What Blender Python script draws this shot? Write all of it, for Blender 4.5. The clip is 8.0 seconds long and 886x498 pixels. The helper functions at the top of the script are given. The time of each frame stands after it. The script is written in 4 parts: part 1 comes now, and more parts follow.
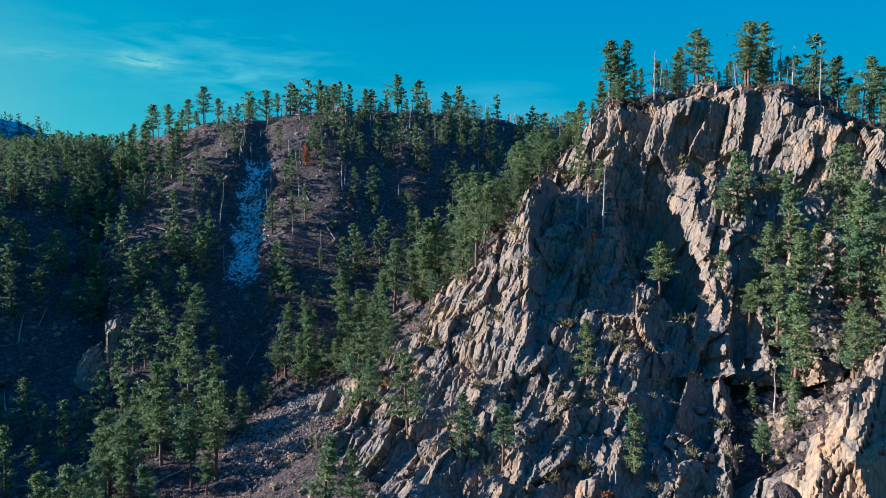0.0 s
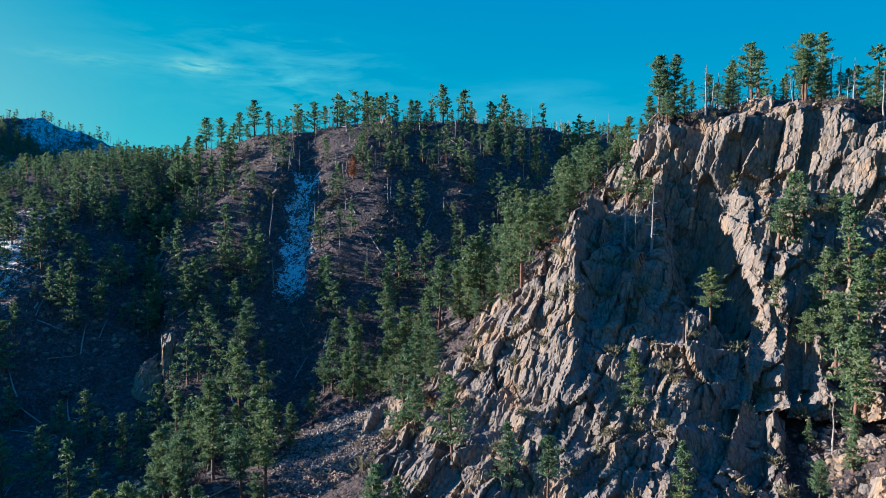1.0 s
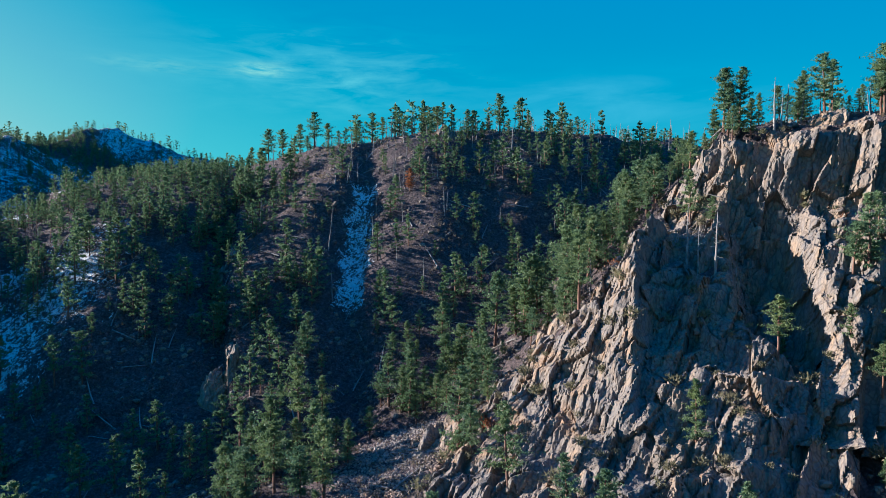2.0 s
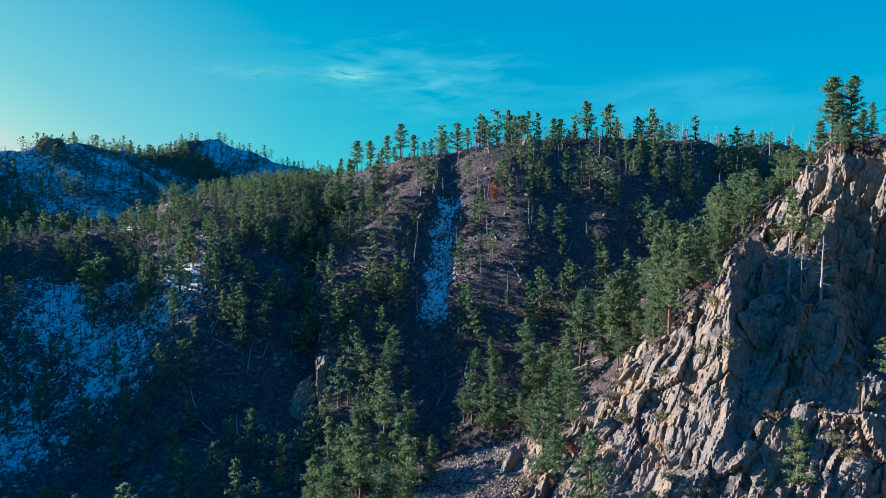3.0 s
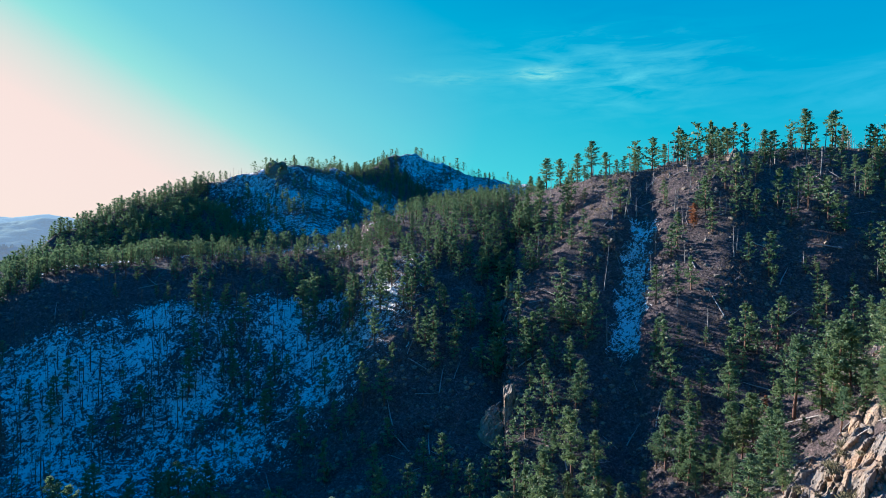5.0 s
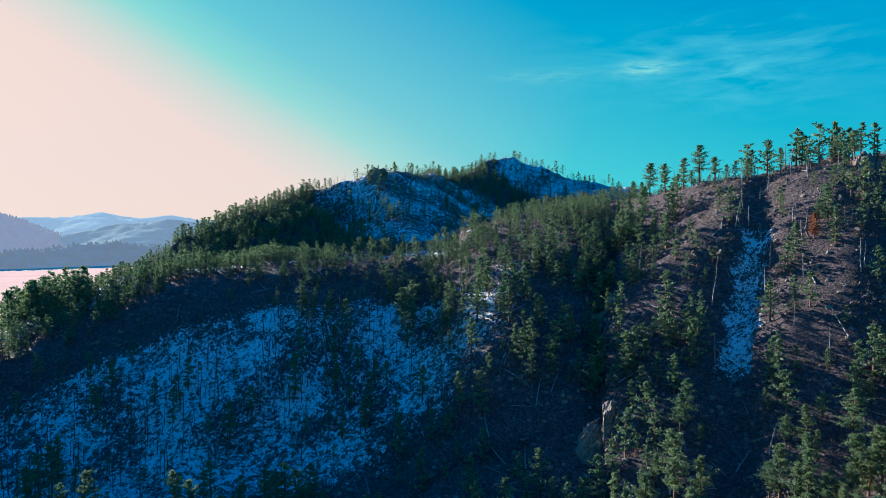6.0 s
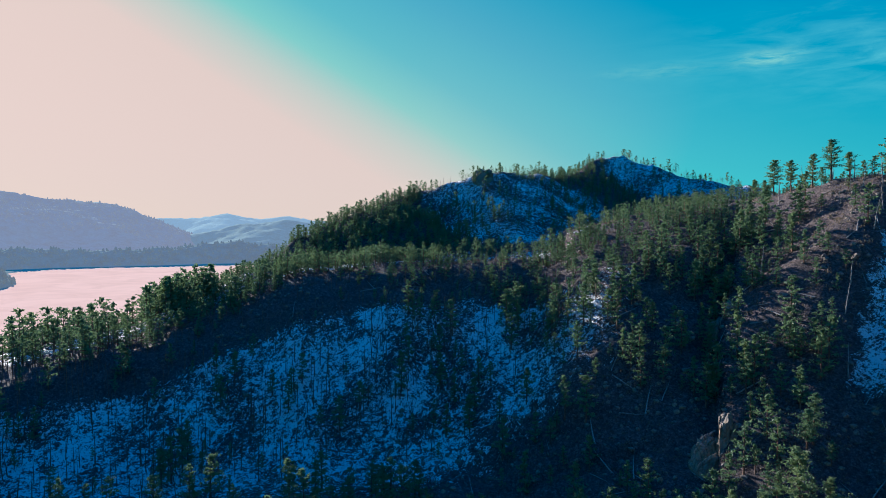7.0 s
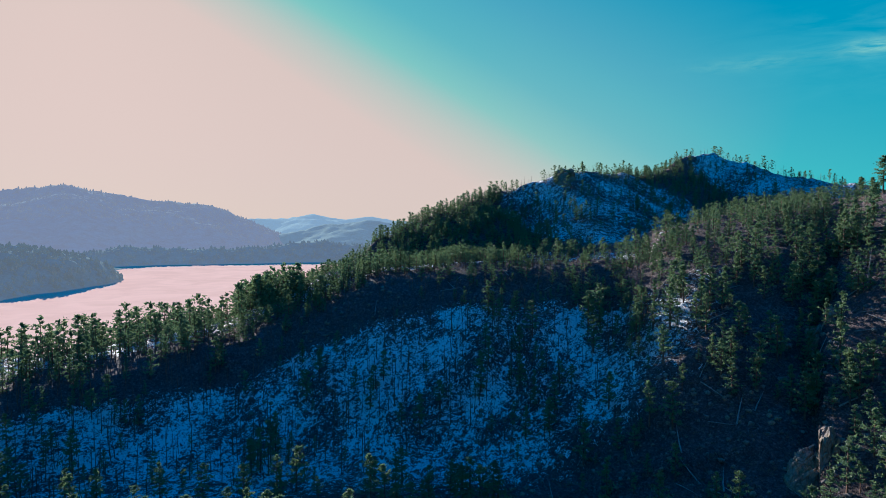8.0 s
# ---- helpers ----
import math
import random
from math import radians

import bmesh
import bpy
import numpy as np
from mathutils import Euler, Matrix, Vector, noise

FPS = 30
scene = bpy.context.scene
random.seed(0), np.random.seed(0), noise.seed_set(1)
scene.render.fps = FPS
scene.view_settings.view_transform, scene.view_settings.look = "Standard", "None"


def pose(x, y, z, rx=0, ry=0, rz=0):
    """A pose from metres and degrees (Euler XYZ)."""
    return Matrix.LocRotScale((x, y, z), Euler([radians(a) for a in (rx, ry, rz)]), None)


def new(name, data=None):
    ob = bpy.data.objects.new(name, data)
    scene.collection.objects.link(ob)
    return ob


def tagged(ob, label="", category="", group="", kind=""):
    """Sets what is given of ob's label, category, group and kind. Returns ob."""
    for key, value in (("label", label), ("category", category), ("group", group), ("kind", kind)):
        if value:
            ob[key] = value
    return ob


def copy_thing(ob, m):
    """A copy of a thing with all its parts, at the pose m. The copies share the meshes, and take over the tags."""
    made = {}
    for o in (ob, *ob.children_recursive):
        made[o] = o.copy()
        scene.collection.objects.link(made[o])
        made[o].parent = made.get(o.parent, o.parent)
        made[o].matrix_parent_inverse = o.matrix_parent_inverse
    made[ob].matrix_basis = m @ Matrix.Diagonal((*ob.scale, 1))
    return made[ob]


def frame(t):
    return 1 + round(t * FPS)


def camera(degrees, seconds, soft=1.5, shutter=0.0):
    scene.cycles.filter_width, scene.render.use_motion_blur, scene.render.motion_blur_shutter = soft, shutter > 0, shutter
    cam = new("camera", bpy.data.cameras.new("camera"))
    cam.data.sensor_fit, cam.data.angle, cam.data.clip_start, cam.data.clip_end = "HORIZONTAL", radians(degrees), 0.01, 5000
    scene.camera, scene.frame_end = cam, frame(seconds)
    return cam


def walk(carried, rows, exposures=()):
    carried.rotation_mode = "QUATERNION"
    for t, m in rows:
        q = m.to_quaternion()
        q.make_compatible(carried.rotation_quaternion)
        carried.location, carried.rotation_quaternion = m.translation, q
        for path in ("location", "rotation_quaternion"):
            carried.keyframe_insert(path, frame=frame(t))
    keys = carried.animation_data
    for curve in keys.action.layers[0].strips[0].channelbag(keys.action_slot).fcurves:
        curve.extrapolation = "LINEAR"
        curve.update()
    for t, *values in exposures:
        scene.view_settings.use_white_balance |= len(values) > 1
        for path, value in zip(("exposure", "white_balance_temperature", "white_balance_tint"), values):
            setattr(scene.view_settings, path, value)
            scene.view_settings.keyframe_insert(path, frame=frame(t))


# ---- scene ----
# ---- the camera: a climb straight up while it turns to its left ----
cam = camera(69.7, 8.0, soft=0.5)
EYE, TILT = 100.0, -2.36
ROWS = [
    (0.0, 0.00, 0.00, 0.02), (0.5, 2.48, 1.91, -0.01), (1.0, 4.96, 4.05, 0.02),
    (2.5, 12.33, 12.55, -0.02), (3.0, 14.82, 16.69, 0.0), (3.5, 17.28, 20.74, 0.0),
    (4.0, 19.71, 25.24, 0.02), (4.5, 22.04, 29.40, 0.02), (6.0, 28.70, 42.32, -0.03),
    (6.5, 28.95, 46.95, 0.0), (7.0, 28.96, 51.75, 0.02), (7.5, 28.98, 55.65, 0.03), (8.0, 29.0, 58.96, 0.04),
]
walk(cam, [(t, pose(0, 0, EYE + z, 90 + TILT + pitch, 0, yaw)) for t, z, yaw, pitch in ROWS],
     [(0.0, 1.70, 5100, 10), (3.0, 1.82, 5100, 10), (4.7, 1.90, 5100, 10), (6.0, 1.78, 5100, 10), (8.0, 1.46, 5100, 10)])

# ---- sky and sun ----
SUN_BEARING, SUN_HEIGHT = 89.0, 15.5          # degrees to the left of +y, and above the horizon
SUN_WAY = Vector((-math.sin(radians(SUN_BEARING)) * math.cos(radians(SUN_HEIGHT)),
                  math.cos(radians(SUN_BEARING)) * math.cos(radians(SUN_HEIGHT)), math.sin(radians(SUN_HEIGHT))))
sun = new("sun", bpy.data.lights.new("sun", "SUN"))
sun.data.energy, sun.data.angle, sun.data.color = 5.0, radians(0.6), (1.0, 0.80, 0.58)
sun.matrix_world = Matrix.Translation((-300, -40, 400)) @ (-SUN_WAY).to_track_quat("-Z", "Y").to_matrix().to_4x4()


def srgb(r, g, b):
    return tuple(((c / 255) / 12.92 if c <= 10 else ((c / 255 + 0.055) / 1.055) ** 2.4) for c in (r, g, b)) + (1.0,)


class Nodes:
    """Short hand for node trees."""

    def __init__(self, tree):
        self.tree = tree
        tree.nodes.clear()

    def add(self, kind, **settings):
        node = self.tree.nodes.new(kind)
        for key, value in settings.items():
            if key == "ins":
                for slot, v in value.items():
                    if isinstance(v, bpy.types.NodeSocket):
                        self.tree.links.new(v, node.inputs[slot])
                    else:
                        node.inputs[slot].default_value = v
            elif key == "operation":
                node.operation = value
            elif key == "use_clamp":
                node.use_clamp = value
            elif key == "data_type":
                node.data_type = value
            elif key == "blend_type":
                node.blend_type = value
            elif key == "sky_type":
                node.sky_type = value
            elif key == "sun_disc":
                node.sun_disc = value
            elif key == "sun_elevation":
                node.sun_elevation = value
            elif key == "sun_rotation":
                node.sun_rotation = value
            elif key == "altitude":
                node.altitude = value
            elif key == "feature":
                node.feature = value
            elif key == "interpolation_type":
                node.interpolation_type = value
            elif key == "attribute_name":
                node.attribute_name = value
        return node

    def math(self, op, a, b=0.0, c=0.0, clamp=False):
        return self.add("ShaderNodeMath", operation=op, use_clamp=clamp, ins={0: a, 1: b, 2: c}).outputs[0]

    def mix(self, f, a, b, blend="MIX"):
        return self.add("ShaderNodeMix", data_type="RGBA", blend_type=blend, ins={0: f, 6: a, 7: b}).outputs[2]

    def ramp(self, f, stops, smooth=False):
        node = self.add("ShaderNodeValToRGB", ins={0: f})
        el = node.color_ramp.elements
        while len(el) < len(stops):
            el.new(0.5)
        for e, (p, c) in zip(el, stops):
            e.position, e.color = p, c if len(c) == 4 else (*c, 1)
        if smooth:
            node.color_ramp.interpolation = "EASE"
        return node.outputs[0]

    def noise(self, vec, scale, detail=4.0, rough=0.55, warp=0.0):
        return self.add("ShaderNodeTexNoise", ins={"Vector": vec, "Scale": scale, "Detail": detail, "Roughness": rough, "Distortion": warp}).outputs[0]

    def span(self, f, a, b, c=0.0, d=1.0):
        return self.add("ShaderNodeMapRange", ins={0: f, 1: a, 2: b, 3: c, 4: d}).outputs[0]


world = bpy.data.worlds.new("sky")
scene.world = world
world.use_nodes = True
n = Nodes(world.node_tree)
way = n.add("ShaderNodeTexCoord").outputs["Generated"]
turned = n.add("ShaderNodeMapping", ins={"Vector": way, "Rotation": (0.0, 0.0, radians(-SUN_BEARING))}).outputs[0]
nish = n.add("ShaderNodeTexSky", sky_type="NISHITA", sun_disc=False, sun_elevation=radians(SUN_HEIGHT), sun_rotation=0.0, altitude=1500.0,
             ins={"Vector": turned})
xyz = n.add("ShaderNodeSeparateXYZ", ins={0: way}).outputs
dot = n.add("ShaderNodeVectorMath", operation="DOT_PRODUCT", ins={0: way, 1: SUN_WAY}).outputs["Value"]
angle = n.math("MULTIPLY", n.math("ARCCOSINE", dot), 57.2958)
height = n.math("MULTIPLY", n.math("ARCSINE", n.math("MAXIMUM", xyz[2], 0.0)), 57.2958)
# the glow round the sun, which reaches out along the horizon: peach, a turquoise fringe, lavender, then blue
glow = n.math("ADD", n.math("ADD", angle, 4.0), n.math("MULTIPLY", height, 1.9))
shade = n.ramp(n.math("DIVIDE", glow, 200.0), [
    (0.10, srgb(253, 209, 190)), (0.222, srgb(246, 206, 187)), (0.252, srgb(212, 206, 188)), (0.283, srgb(144, 206, 190)), (0.318, srgb(108, 186, 190)), (0.37, srgb(88, 166, 188)),
    (0.42, srgb(58, 154, 184)), (0.46, srgb(24, 142, 182)), (0.515, srgb(2, 131, 180)), (0.75, srgb(0, 126, 186))])
low = n.math("MULTIPLY", n.math("POWER", 2.718, n.math("DIVIDE", height, -9.0)), n.span(glow, 54.0, 70.0, 0.0, 0.9))
shade = n.mix(low, shade, srgb(92, 206, 194))
band = n.math("MULTIPLY", n.math("POWER", 2.718, n.math("DIVIDE", height, -6.0)), n.span(angle, 36.0, 58.0, 0.8, 0.0))
shade = n.mix(band, shade, srgb(240, 206, 188))
# thin cirrus in one long brushed patch with a bright knot, in degrees of bearing and height
bearing = n.math("MULTIPLY", n.math("ARCTAN2", n.math("MULTIPLY", xyz[0], -1.0), xyz[1]), 57.2958)
flat = n.add("ShaderNodeCombineXYZ", ins={0: bearing, 1: height, 2: 0.0}).outputs[0]
brushed = n.add("ShaderNodeMapping", ins={"Vector": flat, "Rotation": (0.0, 0.0, radians(-11)), "Scale": (0.11, 0.62, 1.0)}).outputs[0]
strands = n.add("ShaderNodeMapping", ins={"Vector": flat, "Rotation": (0.0, 0.0, radians(34)), "Scale": (0.16, 0.60, 1.0)}).outputs[0]


def around(b, h, wide, tall):
    u = n.math("DIVIDE", n.math("SUBTRACT", bearing, b), wide)
    v = n.math("DIVIDE", n.math("SUBTRACT", height, h), tall)
    return n.math("POWER", 2.718, n.math("MULTIPLY", n.math("ADD", n.math("MULTIPLY", u, u), n.math("MULTIPLY", v, v)), -1.0))


veil = n.math("MULTIPLY", n.span(n.noise(brushed, 1.3, 7.0, 0.6, 0.8), 0.36, 0.78), around(20.5, 13.2, 11.5, 3.0))
fall = n.math("MULTIPLY", n.span(n.noise(strands, 1.5, 7.0, 0.6, 0.6), 0.42, 0.78), around(17.0, 12.0, 7.0, 3.0))
knot = n.math("MULTIPLY", n.span(n.noise(brushed, 4.0, 6.0, 0.62, 0.5), 0.34, 0.7), n.math("ADD", around(24.9, 12.9, 2.2, 0.55), n.math("MULTIPLY", around(33.0, 12.6, 4.0, 0.5), 0.35)))
bank = n.math("MULTIPLY", n.span(n.noise(brushed, 0.8, 6.0, 0.6, 0.6), 0.3, 0.75), around(-4.0, 10.0, 12.0, 2.4))
sky = n.mix(n.math("ADD", n.math("MULTIPLY", veil, 0.52), n.math("MULTIPLY", fall, 0.45), clamp=True), shade, srgb(126, 206, 208))
sky = n.mix(n.math("MULTIPLY", bank, 0.6), sky, srgb(110, 194, 214))
sky = n.mix(n.math("MULTIPLY", knot, 0.9, clamp=True), sky, srgb(176, 226, 200))
# brighter blue overhead, out of view, added to lift the fill on shaded slopes
zenith_fill = n.add("ShaderNodeMapRange", interpolation_type="SMOOTHSTEP", ins={0: height, 1: 19.0, 2: 50.0, 4: 0.65}).outputs[0]
sky = n.mix(1.0, sky, (1.0, 1.03, 0.90, 1), "MULTIPLY")
sky = n.mix(zenith_fill, sky, srgb(44, 136, 236))
sky = n.mix(0.002, sky, nish.outputs[0], "ADD")
n.add("ShaderNodeOutputWorld", ins={0: n.add("ShaderNodeBackground", ins={0: sky, 1: 0.315}).outputs[0]})

# ---- noise over arrays ----


def lattice(ix, iy, iz, seed):
    h = (ix * 374761393 + iy * 668265263 + iz * 2147483647 + seed * 1274126177) & 0xFFFFFFFF
    h = ((h ^ (h >> 13)) * 1274126177) & 0xFFFFFFFF
    h = ((h ^ (h >> 16)) * 2246822519) & 0xFFFFFFFF
    return ((h ^ (h >> 15)) & 0xFFFFFF) / float(0xFFFFFF)


def value_noise(x, y, z, seed=0):
    """Smooth noise from -1 to 1."""
    x, y, z = np.broadcast_arrays(x, y, z)
    ix, iy, iz = (np.floor(a).astype(np.int64) for a in (x, y, z))
    fx, fy, fz = x - ix, y - iy, z - iz
    fx, fy, fz = (f * f * (3 - 2 * f) for f in (fx, fy, fz))
    total = 0
    for dx in (0, 1):
        for dy in (0, 1):
            for dz in (0, 1):
                w = (fx if dx else 1 - fx) * (fy if dy else 1 - fy) * (fz if dz else 1 - fz)
                total = total + w * lattice(ix + dx, iy + dy, iz + dz, seed)
    return total * 2 - 1


def fbm(x, y, z, octaves=4, seed=0, gain=0.5):
    total, amp = 0, 1.0
    for o in range(octaves):
        total = total + amp * value_noise(x * 2.03 ** o, y * 2.03 ** o, z * 2.03 ** o + o * 7.3, seed + o)
        amp *= gain
    return total


def cells(x, y, z, seed=0):
    """Voronoi cells: each one's own tilted plane, from about -1 to 1, and how far the border to the next is."""
    ix, iy, iz = (np.floor(a).astype(np.int64) for a in (x, y, z))
    near = np.full(x.shape, 9.0)
    second, mark = near.copy(), np.zeros(x.shape)
    for dx in (-1, 0, 1):
        for dy in (-1, 0, 1):
            for dz in (-1, 0, 1):
                cx, cy, cz = ix + dx, iy + dy, iz + dz
                px = x - (cx + 0.1 + 0.8 * lattice(cx, cy, cz, seed))
                py = y - (cy + 0.1 + 0.8 * lattice(cx, cy, cz, seed + 1))
                pz = z - (cz + 0.1 + 0.8 * lattice(cx, cy, cz, seed + 2))
                d = np.sqrt(px ** 2 + py ** 2 + pz ** 2)
                t = lattice(cx, cy, cz, seed + 4) - 0.5
                v = 0.5 * (2 * lattice(cx, cy, cz, seed + 3) - 1) + 2.6 * t * px + 1.2 * (lattice(cx, cy, cz, seed + 5) - 0.5) * py
                closer = d < near
                second = np.where(closer, near, np.minimum(second, d))
                mark = np.where(closer, v, mark)
                near = np.where(closer, d, near)
    return mark, second - near


# ---- the lie of the land ----
# a crest: places (x, y, z) along it, and how far the land drops at some distances from it, on its right and on its left
CLIFF = ([(39.5, 180, 125), (42, 176.5, 130.5), (46, 174.5, 132), (56, 170, 132), (66, 169, 133), (76, 166, 134), (84, 161, 133), (94, 152, 124), (108, 146, 119), (160, 138, 115)],
         [(0, 0), (1, 1), (4.5, 19), (13, 25), (28, 35), (60, 62), (130, 100)], [(0, 0), (6, -2), (16, -4.5), (34, -4.5), (62, 6), (140, 45)])
BANK = ([(40, 214, 106), (40, 197, 113), (41, 186, 120)],
        [(0, 0), (8, 5), (25, 20), (40, 46), (80, 120)], [(0, 0), (20, 2), (40, 28), (80, 90)])
RIB = ([(36, 172, 106), (31, 163, 109), (25, 155, 112.5), (21, 150, 110), (19.5, 143, 105), (18.5, 136, 98), (17.5, 129, 88), (16, 121, 76)],
       [(0, 0), (2, 3), (7, 14), (16, 25), (26, 36), (40, 54), (90, 90)], [(0, 0), (1.5, 5), (4, 13), (12, 24), (40, 60)])
SHELF = ([(27, 145, 96), (33, 144, 98), (39, 149, 98), (43, 160, 100)],
         [(0, 0), (2, 1.5), (5, 8), (10, 15), (18, 24.5), (30, 38), (60, 75)], [(0, 0), (10, -1), (16, 6), (40, 50)])
APRON = ([(-24, 158, 47), (-8, 153, 64), (4, 142, 72), (14, 131, 79), (22, 124, 77.5), (34, 123, 74), (42, 121, 70), (48, 115, 60)],
         [(0, 0), (4, 5), (12, 14), (26, 28), (60, 62)], [(0, 0), (8, 1), (30, 14), (60, 40)])
NOSE = ([(62, 167, 112), (59.5, 150, 100), (57.5, 137, 88), (57, 127, 76)],
        [(0, 0), (2, 4), (6, 16), (12, 28), (30, 42), (60, 60)], [(0, 0), (10, 3), (30, 16), (60, 44)])
SPUR = ([(57, 88, 77), (65, 92, 83), (80, 104, 91), (110, 120, 104)],
        [(0, 0), (3, 8), (8, 24), (20, 44), (60, 60)], [(0, 0), (3, 6), (10, 16), (25, 30), (60, 48)])
RIDGE = ([(150, 420, 150), (70, 380, 158), (20, 345, 160), (-22, 322, 160), (-52, 306, 156), (-88, 298, 151), (-128, 312, 146), (-168, 334, 142),
          (-182, 290, 131), (-196, 236, 116), (-224, 222, 110), (-250, 202, 107), (-275, 172, 104), (-290, 128, 101), (-298, 92, 88), (-302, 62, 76), (-304, 31, 70), (-306, -16, 66), (-312, -120, 60)],
         [(0, 0), (40, -2), (75, 4), (140, 46), (300, 120)], [(0, 0), (10, 4), (40, 25), (110, 84), (150, 106), (260, 120)])
MID = ([(-176, 296, 134), (-156, 240, 113), (-132, 208, 90), (-104, 186, 62), (-88, 164, 44)],
       [(0, 0), (12, 2), (30, 12), (60, 34), (90, 60)], [(0, 0), (12, 2), (30, 13), (60, 36), (90, 62)])
BACK = ([(-120, 620, 150), (-220, 560, 158), (-300, 530, 170), (-374, 520, 193), (-384, 440, 176), (-372, 380, 170), (-353, 316, 167), (-378, 268, 153), (-396, 222, 132), (-408, 165, 103), (-420, 118, 64), (-440, 60, 30)],
        [(0, 0), (60, 30), (140, 70), (300, 130), (500, 200)], [(0, 0), (8, 4), (60, 34), (140, 70), (240, 105)])
REAR = ([(700, -900, 190), (300, -420, 140), (-100, -380, 120), (-500, -520, 130)], [(0, 0), (300, 90), (700, 180)], [(0, 0), (250, 75), (600, 160)])
EAST = ([(900, -600, 200), (520, -100, 170), (420, 250, 180), (520, 900, 210)], [(0, 0), (300, 100), (700, 200)], [(0, 0), (300, 110), (700, 200)])
CRESTS = [CLIFF, BANK, RIB, SHELF, APRON, NOSE, SPUR, RIDGE, MID, BACK, REAR, EAST]
# clefts: places along the bed, depth and half width
CLEFTS = [([(51, 164), (50, 152), (49, 140)], 17.0, 6.5),
          ([(47, 144), (51, 130), (47, 114), (40, 98), (32, 84)], 5.0, 5.5),
          ([(-84, 296), (-76, 262), (-72, 240), (-66, 205), (-52, 172)], 6.0, 8.0),
          ([(-30, 318), (-26, 260), (-30, 215)], 4.0, 14.0),
          ([(-210, 235), (-180, 185), (-150, 140), (-130, 110)], 5.0, 14.0),
          ([(0, 310), (6, 250), (2, 205), (-14, 175)], 2.5, 14.0)]


def along(points, x, y):
    """Distance to a broken line, its height at the nearest place, and whether that lies on its right."""
    best = np.full(x.shape, 1e9)
    zed = np.zeros(x.shape)
    right = np.zeros(x.shape, bool)
    for p, q in zip(points[:-1], points[1:]):
        ax, ay, bx, by = p[0], p[1], q[0] - p[0], q[1] - p[1]
        s = np.clip(((x - ax) * bx + (y - ay) * by) / (bx * bx + by * by), 0, 1)
        d = np.hypot(x - ax - s * bx, y - ay - s * by)
        hit = d < best
        best = np.where(hit, d, best)
        if len(p) > 2:
            zed = np.where(hit, p[2] + s * (q[2] - p[2]), zed)
        right = np.where(hit, bx * (y - ay) - by * (x - ax) < 0, right)
    return best, zed, right


def drop(profile, d):
    ds, zs = zip(*profile)
    out = np.interp(d, ds, zs)
    last = (zs[-1] - zs[-2]) / (ds[-1] - ds[-2])
    return out + np.maximum(d - ds[-1], 0) * last


def crest(c, x, y):
    """The height that a crest gives: its right and left slopes, blended into each other round its two ends."""
    best = np.full(x.shape, 1e9)
    zed, right = np.zeros(x.shape), np.zeros(x.shape)
    last = len(c[0]) - 2
    for i, (p, q) in enumerate(zip(c[0][:-1], c[0][1:])):
        ax, ay, bx, by = p[0], p[1], q[0] - p[0], q[1] - p[1]
        s = np.clip(((x - ax) * bx + (y - ay) * by) / (bx * bx + by * by), 0, 1)
        d = np.hypot(x - ax - s * bx, y - ay - s * by)
        side = (bx * (y - ay) - by * (x - ax)) / (math.hypot(bx, by) * (d + 1e-6))
        tip = ((s <= 0) & (i == 0)) | ((s >= 1) & (i == last))
        share = np.where(tip, 0.5 - 0.5 * np.clip(side, -1, 1), side < 0)
        hit = d < best
        best = np.where(hit, d, best)
        zed = np.where(hit, p[2] + s * (q[2] - p[2]), zed)
        right = np.where(hit, share, right)
    return zed - right * drop(c[1], best) - (1 - right) * drop(c[2], best)


def land(x, y, fine=True):
    """The height of the ground."""
    x, y = np.asarray(x, float), np.asarray(y, float)
    r = np.hypot(x, y)
    wob = np.clip(r / 250, 0.15, 3) if fine else 0
    wx, wy = x + wob * 7 * fbm(x / 70, y / 70, 0.0, 3, 5), y + wob * 7 * fbm(x / 70, y / 70, 9.0, 3, 8)
    floor = 40 + 0.0 * x - np.clip((-x - 330) / 200, 0, 1) * 60
    soft, hard = np.exp(floor / 7.0), 0.0
    for i, c in enumerate(CRESTS):
        if i < 7:
            hard = hard + np.exp(np.clip(crest(c, x, y), -60, 400) / 3.0)
        else:
            soft = soft + np.exp(np.clip(crest(c, wx, wy) - 2.0, -60, 400) / 7.0)
    z = np.log(hard + np.exp(np.log(soft) * 7.0 / 3.0)) * 3.0
    for bed, deep, wide in CLEFTS:
        d, _, _ = along(bed, x, y)
        z = z - deep * np.exp(-(d / wide) ** (4 if deep > 15 else 2))
    if fine:
        z = z + np.clip(r / 300, 0.2, 6) * (2.2 * fbm(x / 38, y / 38, 3.0, 4, 21)) * np.clip((z - 2) / 20, 0, 1)
        z = z + 0.9 * fbm(x / 6, y / 6, 1.0, 3, 31)
    return z


# ---- where rock stands out, and where snow lies ----


def ease(v, a, b):
    t = np.clip((v - a) / (b - a), 0, 1)
    return t * t * (3 - 2 * t)


